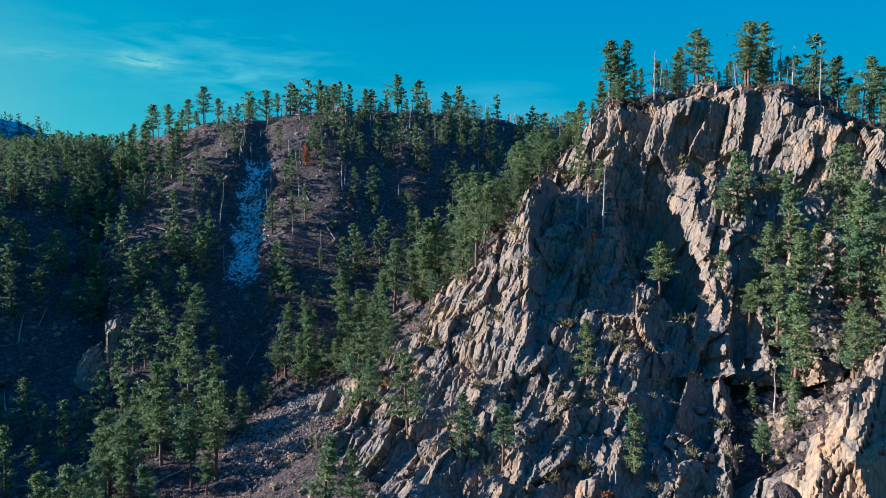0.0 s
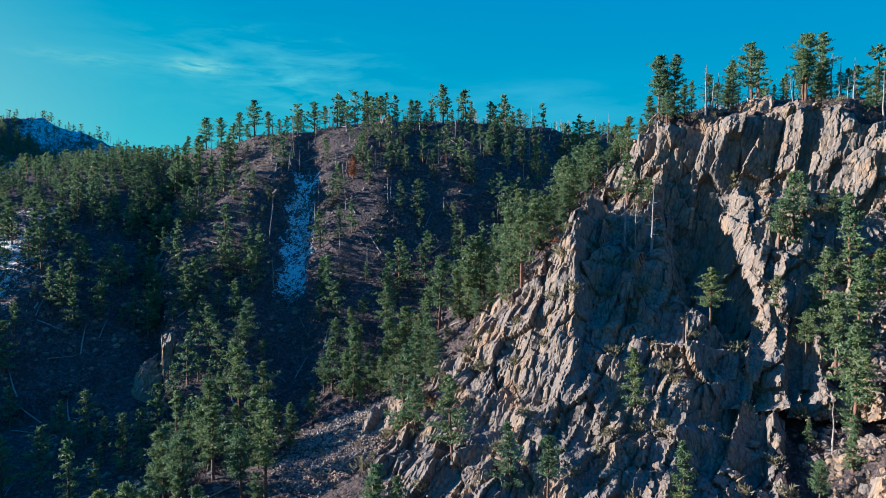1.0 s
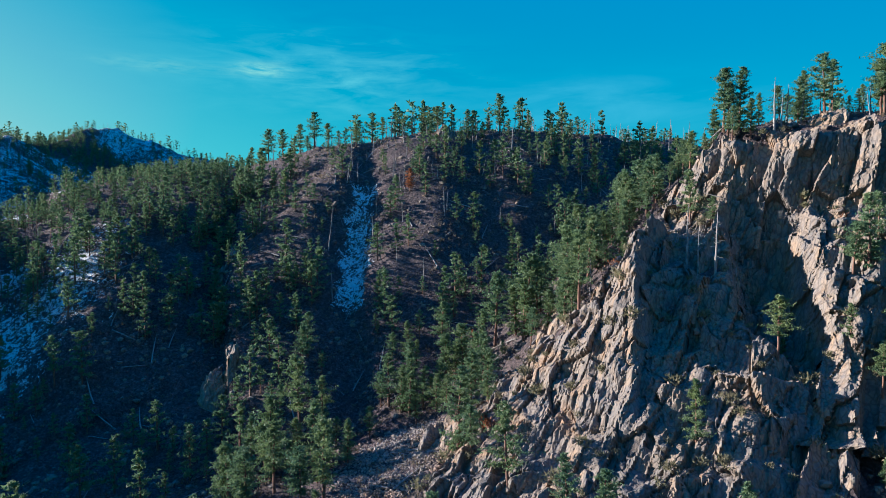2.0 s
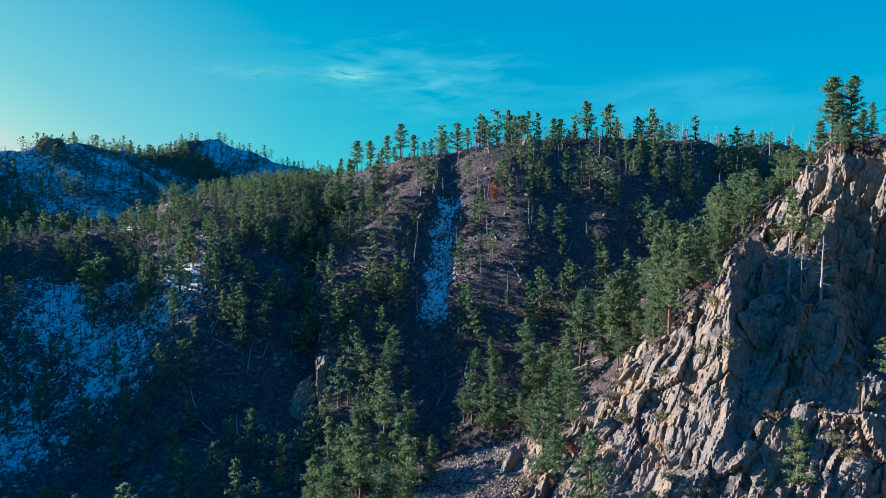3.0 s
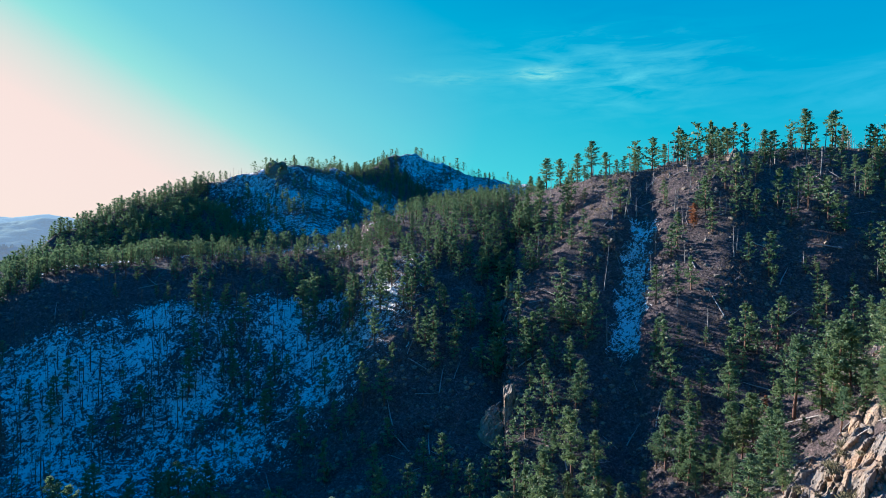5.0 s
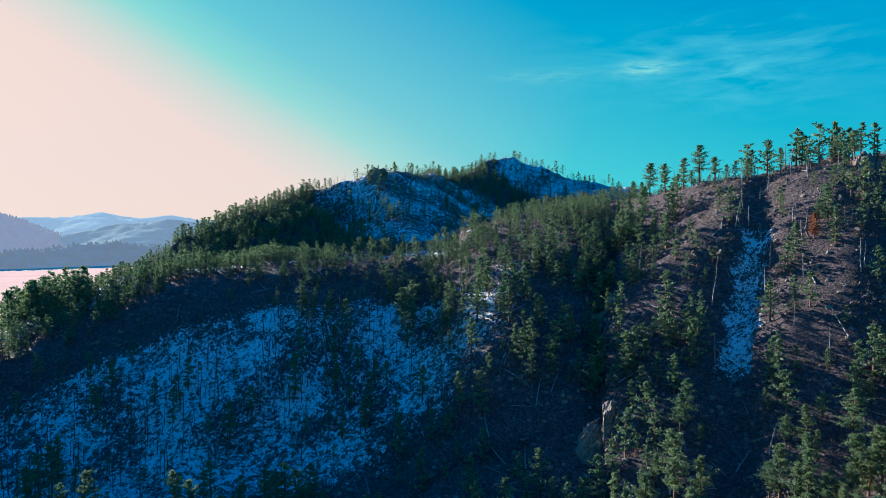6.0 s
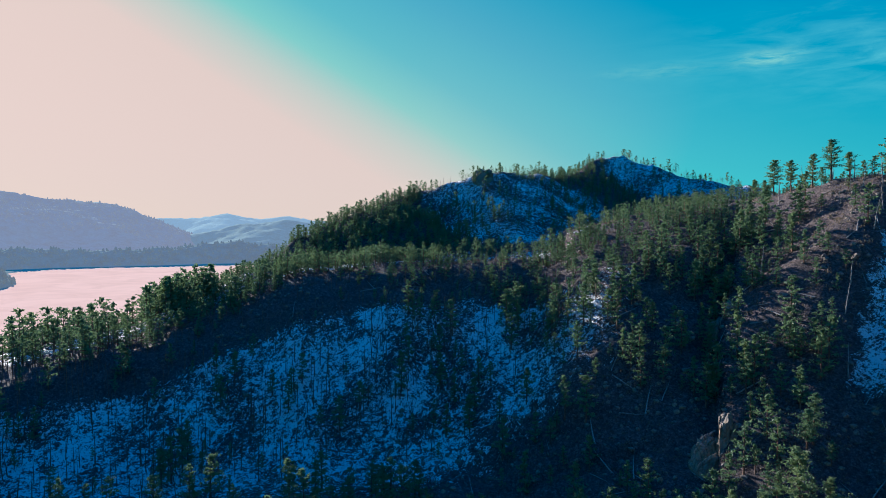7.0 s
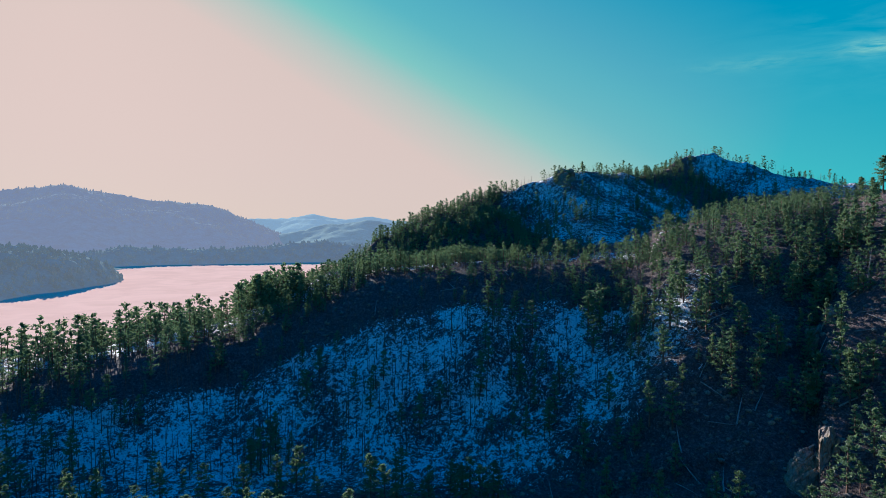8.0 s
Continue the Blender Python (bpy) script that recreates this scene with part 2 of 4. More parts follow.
def rocky_rib(x, y):
    d, _, right = along(RIB[0], x, y)
    fin = ease(d, np.where(right, 17.0, 15.0), 8) * ease(y, 176, 166)
    s, _, front = along(SHELF[0], x, y)
    edge = np.where(front, 30.0, 3.0) + 3 * fbm(x / 9, y / 9, 2.0, 3, 49)
    ragged = 4 * fbm(x / 6, y / 6, 5.0, 3, 59)
    step = ease(s, edge, edge - 5) * ease(x + ragged, 50, 45)
    e, _, front = along(APRON[0], x, y)
    edge = np.where(front, 42.0, 14.0) + 7 * fbm(x / 14, y / 14, 2.0, 3, 41)
    slab = ease(e, edge, edge - 6) * ease(y, 86, 94) * ease(x, -27, -20) * ease(x + ragged, 53, 46)
    return np.maximum.reduce([fin, step, slab])


def rocky_cliff(x, y):
    d, _, right = along(CLIFF[0], x, y)
    edge = np.where(right, 29.0, 3.0) + np.where(right, 7.0, 1.5) * fbm(x / 16, y / 16, 2.0, 3, 43)
    steps = np.where(right, ease(fbm(x / 11, y / 11, 8.0, 3, 45), 0.15, 0.4) * ease(d, 66, 56), 0)
    e, _, west = along(NOSE[0], x, y)
    nose = ease(e, np.where(west, 13.0, 5.0), np.where(west, 8.0, 2.0)) * ease(y, 118, 126)
    return np.maximum.reduce([ease(d, edge, edge - np.where(right, 6.0, 2.0)), steps, nose]) * ease(x, 29, 33) * ease(y, 196, 184) * ease(y, 100, 108)


def rocky_spur(x, y):
    d, _, right = along(SPUR[0], x, y)
    edge = np.where(right, 15.0, 9.0) + 4 * fbm(x / 9, y / 9, 2.0, 3, 47)
    return ease(d, edge, edge - 4) * ease(x, 96, 78)


def knob(x, y, cx, cy, size):
    d = np.hypot(x - cx, y - cy) / size + 0.35 * fbm(x / size, y / size, 4.0, 3, 53)
    return ease(d, 1.0, 0.6)


KNOBS = [(-99, 181, 6.0, 7.0), (-46, 307, 7.0, 5.0), (-24, 150, 6.0, 3.0), (70, 176, 5.0, 3.0), (-352, 316, 9.0, 5.0), (-122, 228, 5.0, 4.0), (2, 168, 6.0, 4.0), (6, 196, 6.0, 4.5)]


def rocky(x, y):
    m = np.maximum(np.maximum(rocky_rib(x, y), rocky_cliff(x, y)), rocky_spur(x, y))
    return m


def snowy(x, y, z):
    """How much old snow is left: in the shade of crests and along beds."""
    e = 2.0
    gx = (land(x + e, y, False) - land(x - e, y, False)) / (2 * e)
    gy = (land(x, y + e, False) - land(x, y - e, False)) / (2 * e)
    lit = (-gx * SUN_WAY.x - gy * SUN_WAY.y + SUN_WAY.z) / np.sqrt(1 + gx * gx + gy * gy)
    lie = ease(lit, 0.16, -0.06) * ease(x, -150, -185)
    bed, _, _ = along(CLEFTS[2][0], x, y)
    strip = ease(bed + 3.0 * fbm(x / 8, y / 8, 0.0, 3, 61), 13.0, 3.5) * ease(y, 203, 214) * ease(y, 276, 262)
    behind = ease(along(BACK[0], x, y)[0], 150, 110)
    lie = lie * (1 - 0.55 * behind)
    crown = np.maximum(ease(along([(-345, 312), (-300, 305), (-318, 328), (-330, 372)], x, y)[0], 66, 42), ease(along([(-366, 510), (-300, 524), (-200, 555)], x, y)[0], 44, 24)) * 0.96
    left = ease(along([(-230, 190), (-255, 130), (-280, 60), (-290, -40)], x, y)[0], 112, 62) * 0.97
    left = np.maximum(left, ease(along([(-200, 150), (-215, 100), (-235, 40), (-250, -40)], x, y)[0], 55, 25) * 0.93)
    below = ease(along(RIDGE[0][7:], x, y)[0], 10, 28)
    lie, left = lie * below, left * below
    broken = np.clip(0.97 + 0.22 * fbm(x / 13, y / 13, 6.0, 3, 67), 0.8, 1.1)
    return np.clip(np.maximum.reduce([lie, strip, crown, left]), 0, 1) * np.maximum(broken, 0.97 * strip) * (1 - 0.8 * rocky(x, y))


# ---- materials ----


def material(name):
    m = bpy.data.materials.new(name)
    m.use_nodes = True
    return m, Nodes(m.node_tree)


def finish(n, color, rough, bump=None, strength=0.5, distance=0.1, **more):
    ins = {"Base Color": color, "Roughness": rough, "Specular IOR Level": 0.25}
    ins.update(more)
    if bump is not None:
        ins["Normal"] = n.add("ShaderNodeBump", ins={"Strength": strength, "Distance": distance, "Height": bump}).outputs[0]
    shader = n.add("ShaderNodeBsdfPrincipled", ins=ins)
    n.add("ShaderNodeOutputMaterial", ins={0: shader.outputs[0]})


def ground_material():
    m, n = material("forest_floor")
    at = n.add("ShaderNodeNewGeometry").outputs["Position"]
    snow = n.add("ShaderNodeAttribute", attribute_name="snow").outputs["Fac"]
    wide = n.noise(at, 0.035, 5.0, 0.6)
    mid = n.noise(at, 0.22, 6.0, 0.65, 0.6)
    fine = n.noise(at, 1.7, 5.0, 0.7)
    soil = n.ramp(mid, [(0.30, (0.055, 0.046, 0.052)), (0.46, (0.105, 0.078, 0.082)), (0.58, (0.17, 0.12, 0.118)), (0.72, (0.26, 0.205, 0.195))])
    duff = n.ramp(fine, [(0.32, (0.045, 0.038, 0.040)), (0.52, (0.125, 0.094, 0.094)), (0.72, (0.30, 0.245, 0.23))])
    color = n.mix(n.span(wide, 0.35, 0.65, 0.3, 0.7), soil, duff)
    stones = n.add("ShaderNodeTexVoronoi", ins={"Vector": at, "Scale": 0.75, "Randomness": 1.0})
    bare = n.math("MULTIPLY", n.span(stones.outputs["Distance"], 0.34, 0.22), n.span(n.noise(at, 0.09, 3.0), 0.52, 0.62), clamp=True)
    color = n.mix(bare, color, n.ramp(fine, [(0.3, (0.12, 0.11, 0.11)), (0.7, (0.28, 0.25, 0.235))]))
    clod = n.noise(at, 0.85, 5.0, 0.75, 0.4)
    color = n.mix(n.span(clod, 0.40, 0.62, 0.75, 0.0), color, (0.026, 0.024, 0.026, 1))
    color = n.mix(n.span(clod, 0.60, 0.74, 0.0, 0.6), color, (0.27, 0.225, 0.21, 1))
    lean = n.add("ShaderNodeMapping", ins={"Vector": at, "Rotation": (0.0, 0.0, 0.5), "Scale": (1.0, 0.8, 0.45)}).outputs[0]
    grain = n.math("ADD", n.math("MULTIPLY", n.noise(lean, 0.42, 6.0, 0.68, 0.8), 0.45), n.math("MULTIPLY", n.noise(at, 1.2, 6.0, 0.75, 0.8), 0.55))
    patches = n.span(grain, 0.2, 0.8, -0.02, 1.02)
    cover = n.span(n.math("ADD", n.math("MULTIPLY", snow, 0.44), patches), 0.905, 0.96)
    color = n.mix(cover, color, n.ramp(fine, [(0.3, (0.66, 0.70, 0.74)), (0.7, (0.84, 0.87, 0.90))]))
    finish(n, color, n.span(cover, 0, 1, 0.95, 0.7), n.math("ADD", n.math("ADD", n.math("MULTIPLY", clod, 1.6), n.math("MULTIPLY", fine, 0.4)), bare), 1.0, 1.2)
    return m


def rock_material(name, warm, cool, dark):
    m, n = material(name)
    at = n.add("ShaderNodeNewGeometry").outputs["Position"]
    tall = n.add("ShaderNodeMapping", ins={"Vector": at, "Rotation": (0.12, -0.2, 0.3), "Scale": (1.0, 1.0, 0.38)}).outputs[0]
    wide = n.noise(at, 0.11, 5.0, 0.62, 0.5)
    streak = n.noise(tall, 0.55, 7.0, 0.68, 0.8)
    fine = n.noise(at, 2.6, 6.0, 0.72)
    cracks = n.add("ShaderNodeTexVoronoi", feature="DISTANCE_TO_EDGE", ins={"Vector": n.mix(0.86, n.add("ShaderNodeVectorMath", operation="SCALE", ins={0: n.add("ShaderNodeTexNoise", ins={"Vector": at, "Scale": 0.6}).outputs[1], "Scale": 6.0}).outputs[0], tall), "Scale": 0.95})
    joint = n.span(cracks.outputs["Distance"], 0.0, 0.14)
    body = n.ramp(streak, [(0.28, dark), (0.44, cool), (0.58, warm), (0.74, tuple(min(1, c * 1.35) for c in warm))])
    stain = n.ramp(wide, [(0.36, (0.11, 0.105, 0.105)), (0.47, (0.21, 0.19, 0.178)), (0.56, (0.31, 0.225, 0.148)), (0.63, (0.38, 0.215, 0.10))])
    color = n.mix(0.5, body, stain)
    lichen = n.math("MULTIPLY", n.span(n.noise(at, 0.9, 5.0, 0.7), 0.56, 0.66), 0.5)
    color = n.mix(lichen, color, (0.20, 0.21, 0.15, 1))
    color = n.mix(n.math("MULTIPLY", n.span(fine, 0.35, 0.65, 1, 0), 0.45), color, (0.10, 0.085, 0.075, 1))
    color = n.mix(n.span(joint, 0, 1, 0.5, 0), color, (0.06, 0.05, 0.045, 1))
    own = n.add("ShaderNodeObjectInfo").outputs["Random"]
    color = n.mix(1.0, color, n.ramp(own, [(0.0, (0.78, 0.78, 0.80)), (0.6, (1.0, 0.96, 0.92)), (1.0, (1.2, 1.08, 0.95))]), "MULTIPLY")
    bump = n.math("ADD", n.math("ADD", n.math("MULTIPLY", streak, 1.2), n.math("MULTIPLY", fine, 0.35)), n.math("MULTIPLY", joint, 0.35))
    finish(n, color, 0.9, bump, 0.7, 0.45)
    return m


def leaf_material(name, dark, light, dry):
    m, n = material(name)
    at = n.add("ShaderNodeNewGeometry").outputs["Position"]
    own = n.add("ShaderNodeObjectInfo").outputs["Random"]
    tree = n.noise(at, 0.16, 2.0, 0.5)
    tuft = n.noise(at, 1.1, 4.0, 0.65)
    color = n.mix(n.span(tuft, 0.35, 0.66), (*dark, 1), (*light, 1))
    color = n.mix(n.span(n.math("ADD", tree, n.math("MULTIPLY", own, 0.3)), 0.45, 0.95, 0.0, 0.6), color, (*dry, 1))
    diffuse = n.add("ShaderNodeBsdfDiffuse", ins={"Color": color, "Roughness": 0.5}).outputs[0]
    through_leaf = n.add("ShaderNodeBsdfTranslucent", ins={"Color": n.mix(0.35, color, (*light, 1))}).outputs[0]
    shine = n.add("ShaderNodeBsdfGlossy", ins={"Color": (0.9, 0.9, 0.9, 1), "Roughness": 0.5}).outputs[0]
    both = n.add("ShaderNodeMixShader", ins={0: 0.36, 1: diffuse, 2: through_leaf}).outputs[0]
    n.add("ShaderNodeOutputMaterial", ins={0: n.add("ShaderNodeMixShader", ins={0: 0.015, 1: both, 2: shine}).outputs[0]})
    return m


def bark_material(name, dark, light):
    m, n = material(name)
    at = n.add("ShaderNodeNewGeometry").outputs["Position"]
    tall = n.add("ShaderNodeMapping", ins={"Vector": at, "Scale": (1.0, 1.0, 0.25)}).outputs[0]
    plate = n.noise(tall, 3.2, 5.0, 0.7)
    color = n.ramp(plate, [(0.34, dark), (0.66, light)])
    finish(n, color, 0.88, plate, 0.8, 0.08)
    return m


FLOOR = ground_material()
ROCK = rock_material("granite", (0.32, 0.24, 0.165), (0.22, 0.20, 0.185), (0.08, 0.073, 0.071))
STONE = rock_material("grey_scree", (0.30, 0.29, 0.30), (0.22, 0.215, 0.225), (0.10, 0.095, 0.10))
NEEDLES = leaf_material("pine_needles", (0.058, 0.118, 0.082), (0.138, 0.210, 0.092), (0.20, 0.225, 0.070))
RUST = leaf_material("dry_needles", (0.16, 0.06, 0.03), (0.30, 0.12, 0.05), (0.34, 0.16, 0.08))
BARK = bark_material("pine_bark", (0.05, 0.032, 0.026), (0.22, 0.12, 0.085))
GREY = bark_material("weathered_wood", (0.11, 0.10, 0.098), (0.33, 0.30, 0.28))
BRUSH = leaf_material("dry_brush", (0.05, 0.045, 0.036), (0.19, 0.155, 0.11), (0.17, 0.12, 0.075))
LEDGE_BRUSH = leaf_material("ledge_brush", (0.08, 0.08, 0.05), (0.23, 0.20, 0.125), (0.20, 0.19, 0.09))

# ---- building helpers ----


def mesh_from(name, verts, faces, mat, smooth=False):
    me = bpy.data.meshes.new(name)
    verts = np.asarray(verts, np.float32)
    faces = np.asarray(faces, np.int32)
    me.vertices.add(len(verts))
    me.vertices.foreach_set("co", verts.ravel())
    k = faces.shape[1]
    me.loops.add(faces.size)
    me.loops.foreach_set("vertex_index", faces.ravel())
    me.polygons.add(len(faces))
    me.polygons.foreach_set("loop_start", np.arange(0, faces.size, k, dtype=np.int32))
    me.update(calc_edges=True)
    me.validate()
    me.polygons.foreach_set("use_smooth", np.full(len(me.polygons), smooth))
    me.materials.append(mat)
    return me


def grid_faces(rows, cols):
    i = np.arange(rows * cols).reshape(rows, cols)
    return np.stack([i[:-1, :-1], i[:-1, 1:], i[1:, 1:], i[1:, :-1]], -1).reshape(-1, 4)


def spread(lo, hi, a, b, step, grow):
    """Even steps from a to b, wider and wider out to lo and hi."""
    out = list(np.arange(a, b, step))
    for end, start, sign in ((lo, a, -1), (hi, b, 1)):
        side, s, p = [], step, start
        while (p - end) * sign < 0:
            s *= grow
            p += sign * s
            side.append(p)
        side[-1] = end
        out = side[::-1] + out if sign < 0 else out + side
    return np.array(out)


# ---- ground, one sheet to the horizon ----
gx = spread(-4800, 2600, -430, 170, 1.7, 1.06)
gy = spread(-2600, 4600, 60, 360, 1.7, 1.06)
X, Y = np.meshgrid(gx, gy)
Z = land(X, Y)
snow_on = snowy(X, Y, Z)
under = ease(rocky(X, Y), 0.45, 1.0)
deep = under > 0.02
px, py = X[deep], Y[deep]
Z[deep] = np.minimum.reduce([Z[deep]] + [land(px + dx, py + dy) * under[deep] + Z[deep] * (1 - under[deep]) for dx, dy in ((2.5, 0), (-2.5, 0), (0, -3.5))]) - 1.6 * under[deep]
ground = tagged(new("ground", mesh_from("ground", np.stack([X, Y, Z], -1).reshape(-1, 3), grid_faces(*X.shape), FLOOR, True)),
                "steep forest floor of brown needle litter with old snow", "ground", kind="structure")
ground.data.attributes.new("snow", "FLOAT", "POINT").data.foreach_set("value", snow_on.astype(np.float32).ravel())

# ---- frozen lake ----
m, n = material("glare_tinted_ice")
at = n.add("ShaderNodeNewGeometry").outputs["Position"]
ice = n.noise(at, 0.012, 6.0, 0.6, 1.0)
# the peach glare of the low sun is put into the ice's base colour
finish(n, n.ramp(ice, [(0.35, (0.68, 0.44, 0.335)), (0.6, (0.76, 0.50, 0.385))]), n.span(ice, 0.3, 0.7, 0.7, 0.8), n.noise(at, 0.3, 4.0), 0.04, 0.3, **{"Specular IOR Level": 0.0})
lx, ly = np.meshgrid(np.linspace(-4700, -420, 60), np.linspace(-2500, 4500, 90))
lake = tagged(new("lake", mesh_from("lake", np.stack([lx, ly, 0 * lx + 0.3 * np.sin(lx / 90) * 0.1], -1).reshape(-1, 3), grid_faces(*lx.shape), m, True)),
              "frozen lake under pale snow-dusted ice, peach sun glare in its colour, below wooded hills", "lake", kind="structure")

# ---- rock faces ----
LAND_STEP = 0.5
tx, ty = np.arange(-130, 150, LAND_STEP), np.arange(70, 340, LAND_STEP)
TABLE = land(*np.meshgrid(tx, ty))



def from_table(table, x, y):
    u = np.clip((x - tx[0]) / LAND_STEP, 0, len(tx) - 1.001)
    v = np.clip((y - ty[0]) / LAND_STEP, 0, len(ty) - 1.001)
    i, j = u.astype(int), v.astype(int)
    u, v = u - i, v - j
    return (table[j, i] * (1 - u) + table[j, i + 1] * u) * (1 - v) + (table[j + 1, i] * (1 - u) + table[j + 1, i + 1] * u) * v


def in_ledges(h, x, y):
    """The slope broken into risers and treads, as jointed rock stands."""
    q = h / 7.5 + 0.8 * fbm(x / 13, y / 13, 1.5, 3, 17)
    f = q - np.floor(q)
    return h + 7.5 * 0.6 * (ease(f, 0.42, 0.95) - f)


LEDGED = in_ledges(TABLE, *np.meshgrid(tx, ty))


def block_relief(u, v, w, seed, large=1.0):
    """Jointed rock over a face, in metres across, up and out of it: long leaning slabs turned this way and that, smaller ones on them, open cracks between."""
    bent = 0.5 * fbm(u / 9, v / 16, w / 9, 3, seed + 7)
    x, y = u - 0.22 * v + bent, v + 0.15 * u
    a, ea = cells(x / 6.0, y / 15.0, w / 14.0, seed)
    b, eb = cells(x / 2.4, y / 7.5, w / 6.0, seed + 11)
    c, _ = cells(x / 0.95, y / 3.1, w / 2.6, seed + 23)
    out = 2.3 * large * a + 1.2 * b + 0.42 * c
    out -= 0.5 * np.exp(-(ea / 0.03) ** 2) + 0.2 * np.exp(-(eb / 0.04) ** 2)
    return out + 0.06 * fbm(u / 0.9, v / 0.9, w / 0.9, 2, seed + 31)


def rock_face(name, label, middle, outward, width, tall, step, mask, seed, large=1.0, group=""):
    """The land's own surface over a piece of the plan, taken finer and broken into blocks."""
    n_ = Vector(outward).normalized()
    a_ = Vector((0, 0, 1)).cross(n_).normalized()
    b_ = n_.cross(a_)
    n_, a_, b_ = (np.array(v) for v in (n_, a_, b_))
    U, V = np.meshgrid(np.arange(-width, width, step), np.arange(-tall, tall, step))
    base = np.array(middle) + U[..., None] * a_ + V[..., None] * b_
    base = base.reshape(-1, 3)
    t = np.full(len(base), 45.0)
    going = np.ones(len(base), bool)
    for _ in range(150):
        p = base + t[:, None] * n_
        below = p[:, 2] < from_table(LEDGED, p[:, 0], p[:, 1])
        going &= ~below
        t = np.where(going, t - 0.6, t)
        if not going.any():
            break
    lo, hi = t, t + 0.6
    for _ in range(6):
        c = (lo + hi) / 2
        p = base + c[:, None] * n_
        below = p[:, 2] < from_table(LEDGED, p[:, 0], p[:, 1])
        lo, hi = np.where(below, c, lo), np.where(below, hi, c)
    p = base + lo[:, None] * n_
    m = mask(p[:, 0], p[:, 1]) * ~going
    out = block_relief(p @ a_, p @ b_, p @ n_, seed, large)
    p = p + (-2.6 + 3.6 * m + np.minimum(m * 1.4, 1) * np.maximum(out, -2.2))[:, None] * n_
    faces = grid_faces(*U.shape)
    corners = p[faces]
    span = np.linalg.norm(corners - np.roll(corners, 1, axis=1), axis=2).max(1)
    keep = (m[faces] > 0.12).any(1) & (span < 4.5)
    faces = faces[keep]
    used, inverse = np.unique(faces, return_inverse=True)
    ob = new(name, mesh_from(name, p[used], inverse.reshape(-1, 4), ROCK))
    SLABS.append((ob, p[m > 0.75]))
    return tagged(ob, label, "rock", group)


SLABS = []


rock_face("rock_buttress", "tall jointed tan granite buttress with a shaded flank", (16, 136, 80), (-0.26, -0.78, 0.56), 56, 54, 0.27, rocky_rib, 3)
rock_face("cliff", "blocky warm granite cliff below a wooded rim", (75, 150, 102), (-0.18, -0.84, 0.50), 64, 46, 0.28, rocky_cliff, 71, 1.35)
rock_face("rock_spur", "sunlit tan granite spur standing over the gully", (66, 90, 76), (-0.45, -0.70, 0.56), 28, 26, 0.30, rocky_spur, 131)


def slab_shape(rng):
    """An upright splinter of rock about one unit in size: an uneven prism, sheared and cut off aslant."""
    k = int(rng.integers(4, 6))
    a = np.sort(rng.uniform(-0.16, 0.16, k) + np.arange(k)) * 2 * np.pi / k
    foot = np.stack([np.cos(a), np.sin(a)], -1) * rng.uniform(0.42, 0.62, (k, 1))
    head = foot * rng.uniform(0.65, 1.0) + rng.normal(0, 0.07, 2)
    cut = rng.normal(0, 0.35, 2)
    mid = foot * rng.uniform(0.85, 1.1, (k, 1)) + rng.normal(0, 0.03, 2)
    v = np.concatenate([np.c_[foot, np.full(k, -0.5)], np.c_[mid, 0.05 + 0.3 * (mid @ cut)], np.c_[head, 0.5 + head @ cut], [[*head.mean(0), 0.54]]])
    i, j = np.arange(k), (np.arange(k) + 1) % k
    tris = []
    for b in (0, k):
        tris += [np.stack([b + i, b + j, b + k + j], -1), np.stack([b + i, b + k + j, b + k + i], -1)]
    tris.append(np.stack([2 * k + i, 2 * k + j, np.full(k, 3 * k)], -1))
    return v, np.concatenate(tris)


def slab_pose(rng, at, size):
    wide = (0.7 + 1.5 * rng.random() ** 2) * size
    tall = wide * rng.uniform(1.6, 3.6)
    turn = Euler((radians(rng.normal(-8, 4)), radians(rng.normal(8, 4.5)), radians(rng.normal(-10, 13)))).to_matrix().to_4x4()
    return Matrix.Translation(Vector(at) + Vector((0.12 * wide, 0.34 * wide, -0.38 * tall))) @ turn @ Matrix.Diagonal((wide, wide * rng.uniform(0.6, 1.1), tall, 1))


def dress(rng, ob, places, count, size):
    """Splinters and slabs on a rock face, each a part."""
    meshes = [mesh_from("rock_slab", *slab_shape(rng), ROCK) for _ in range(14)]
    for at in places[rng.choice(len(places), count, replace=False)]:
        slab = new("rock_slab", meshes[int(rng.integers(0, 14))])
        slab.parent = ob
        slab.matrix_world = slab_pose(rng, at, size)


def outcrop(cx, cy, size, tall, seed, label):
    """A knob of blocks on the slope."""
    k = 32
    U, V = np.meshgrid(np.linspace(-1, 1, k * 2), np.linspace(-1, 1, k * 2))
    r = np.hypot(U, V)
    lift = np.clip(1 - r ** 3.4, -0.3, 1)
    x, y = cx + U * size, cy + V * size
    p = np.stack([x, y, land(x, y) - 0.8 + tall * np.maximum(lift, -0.3)], -1).reshape(-1, 3)
    way = np.stack([U, V - 0.4, 0.5 + 0 * U], -1).reshape(-1, 3)
    way /= np.linalg.norm(way, axis=1)[:, None]
    p = p + (np.clip(lift, 0, 1).ravel() ** 0.5 * block_relief(p[:, 0], p[:, 2], p[:, 1], seed) * min(1.2, size / 6))[:, None] * way
    ob = new("rock_outcrop", mesh_from("rock_outcrop", p, grid_faces(*U.shape), ROCK))
    SLABS.append((ob, p[lift.ravel() > 0.15]))
    return tagged(ob, label, "rock", "outcrops on the slopes")


for i, (cx, cy, size, tall) in enumerate(KNOBS):
    outcrop(cx, cy, size, tall, 200 + 40 * i, "pale jointed granite outcrop among pines on the slope" if i else "pale vertical granite outcrop with a dark cleft on the slope")

# ---- pines ----


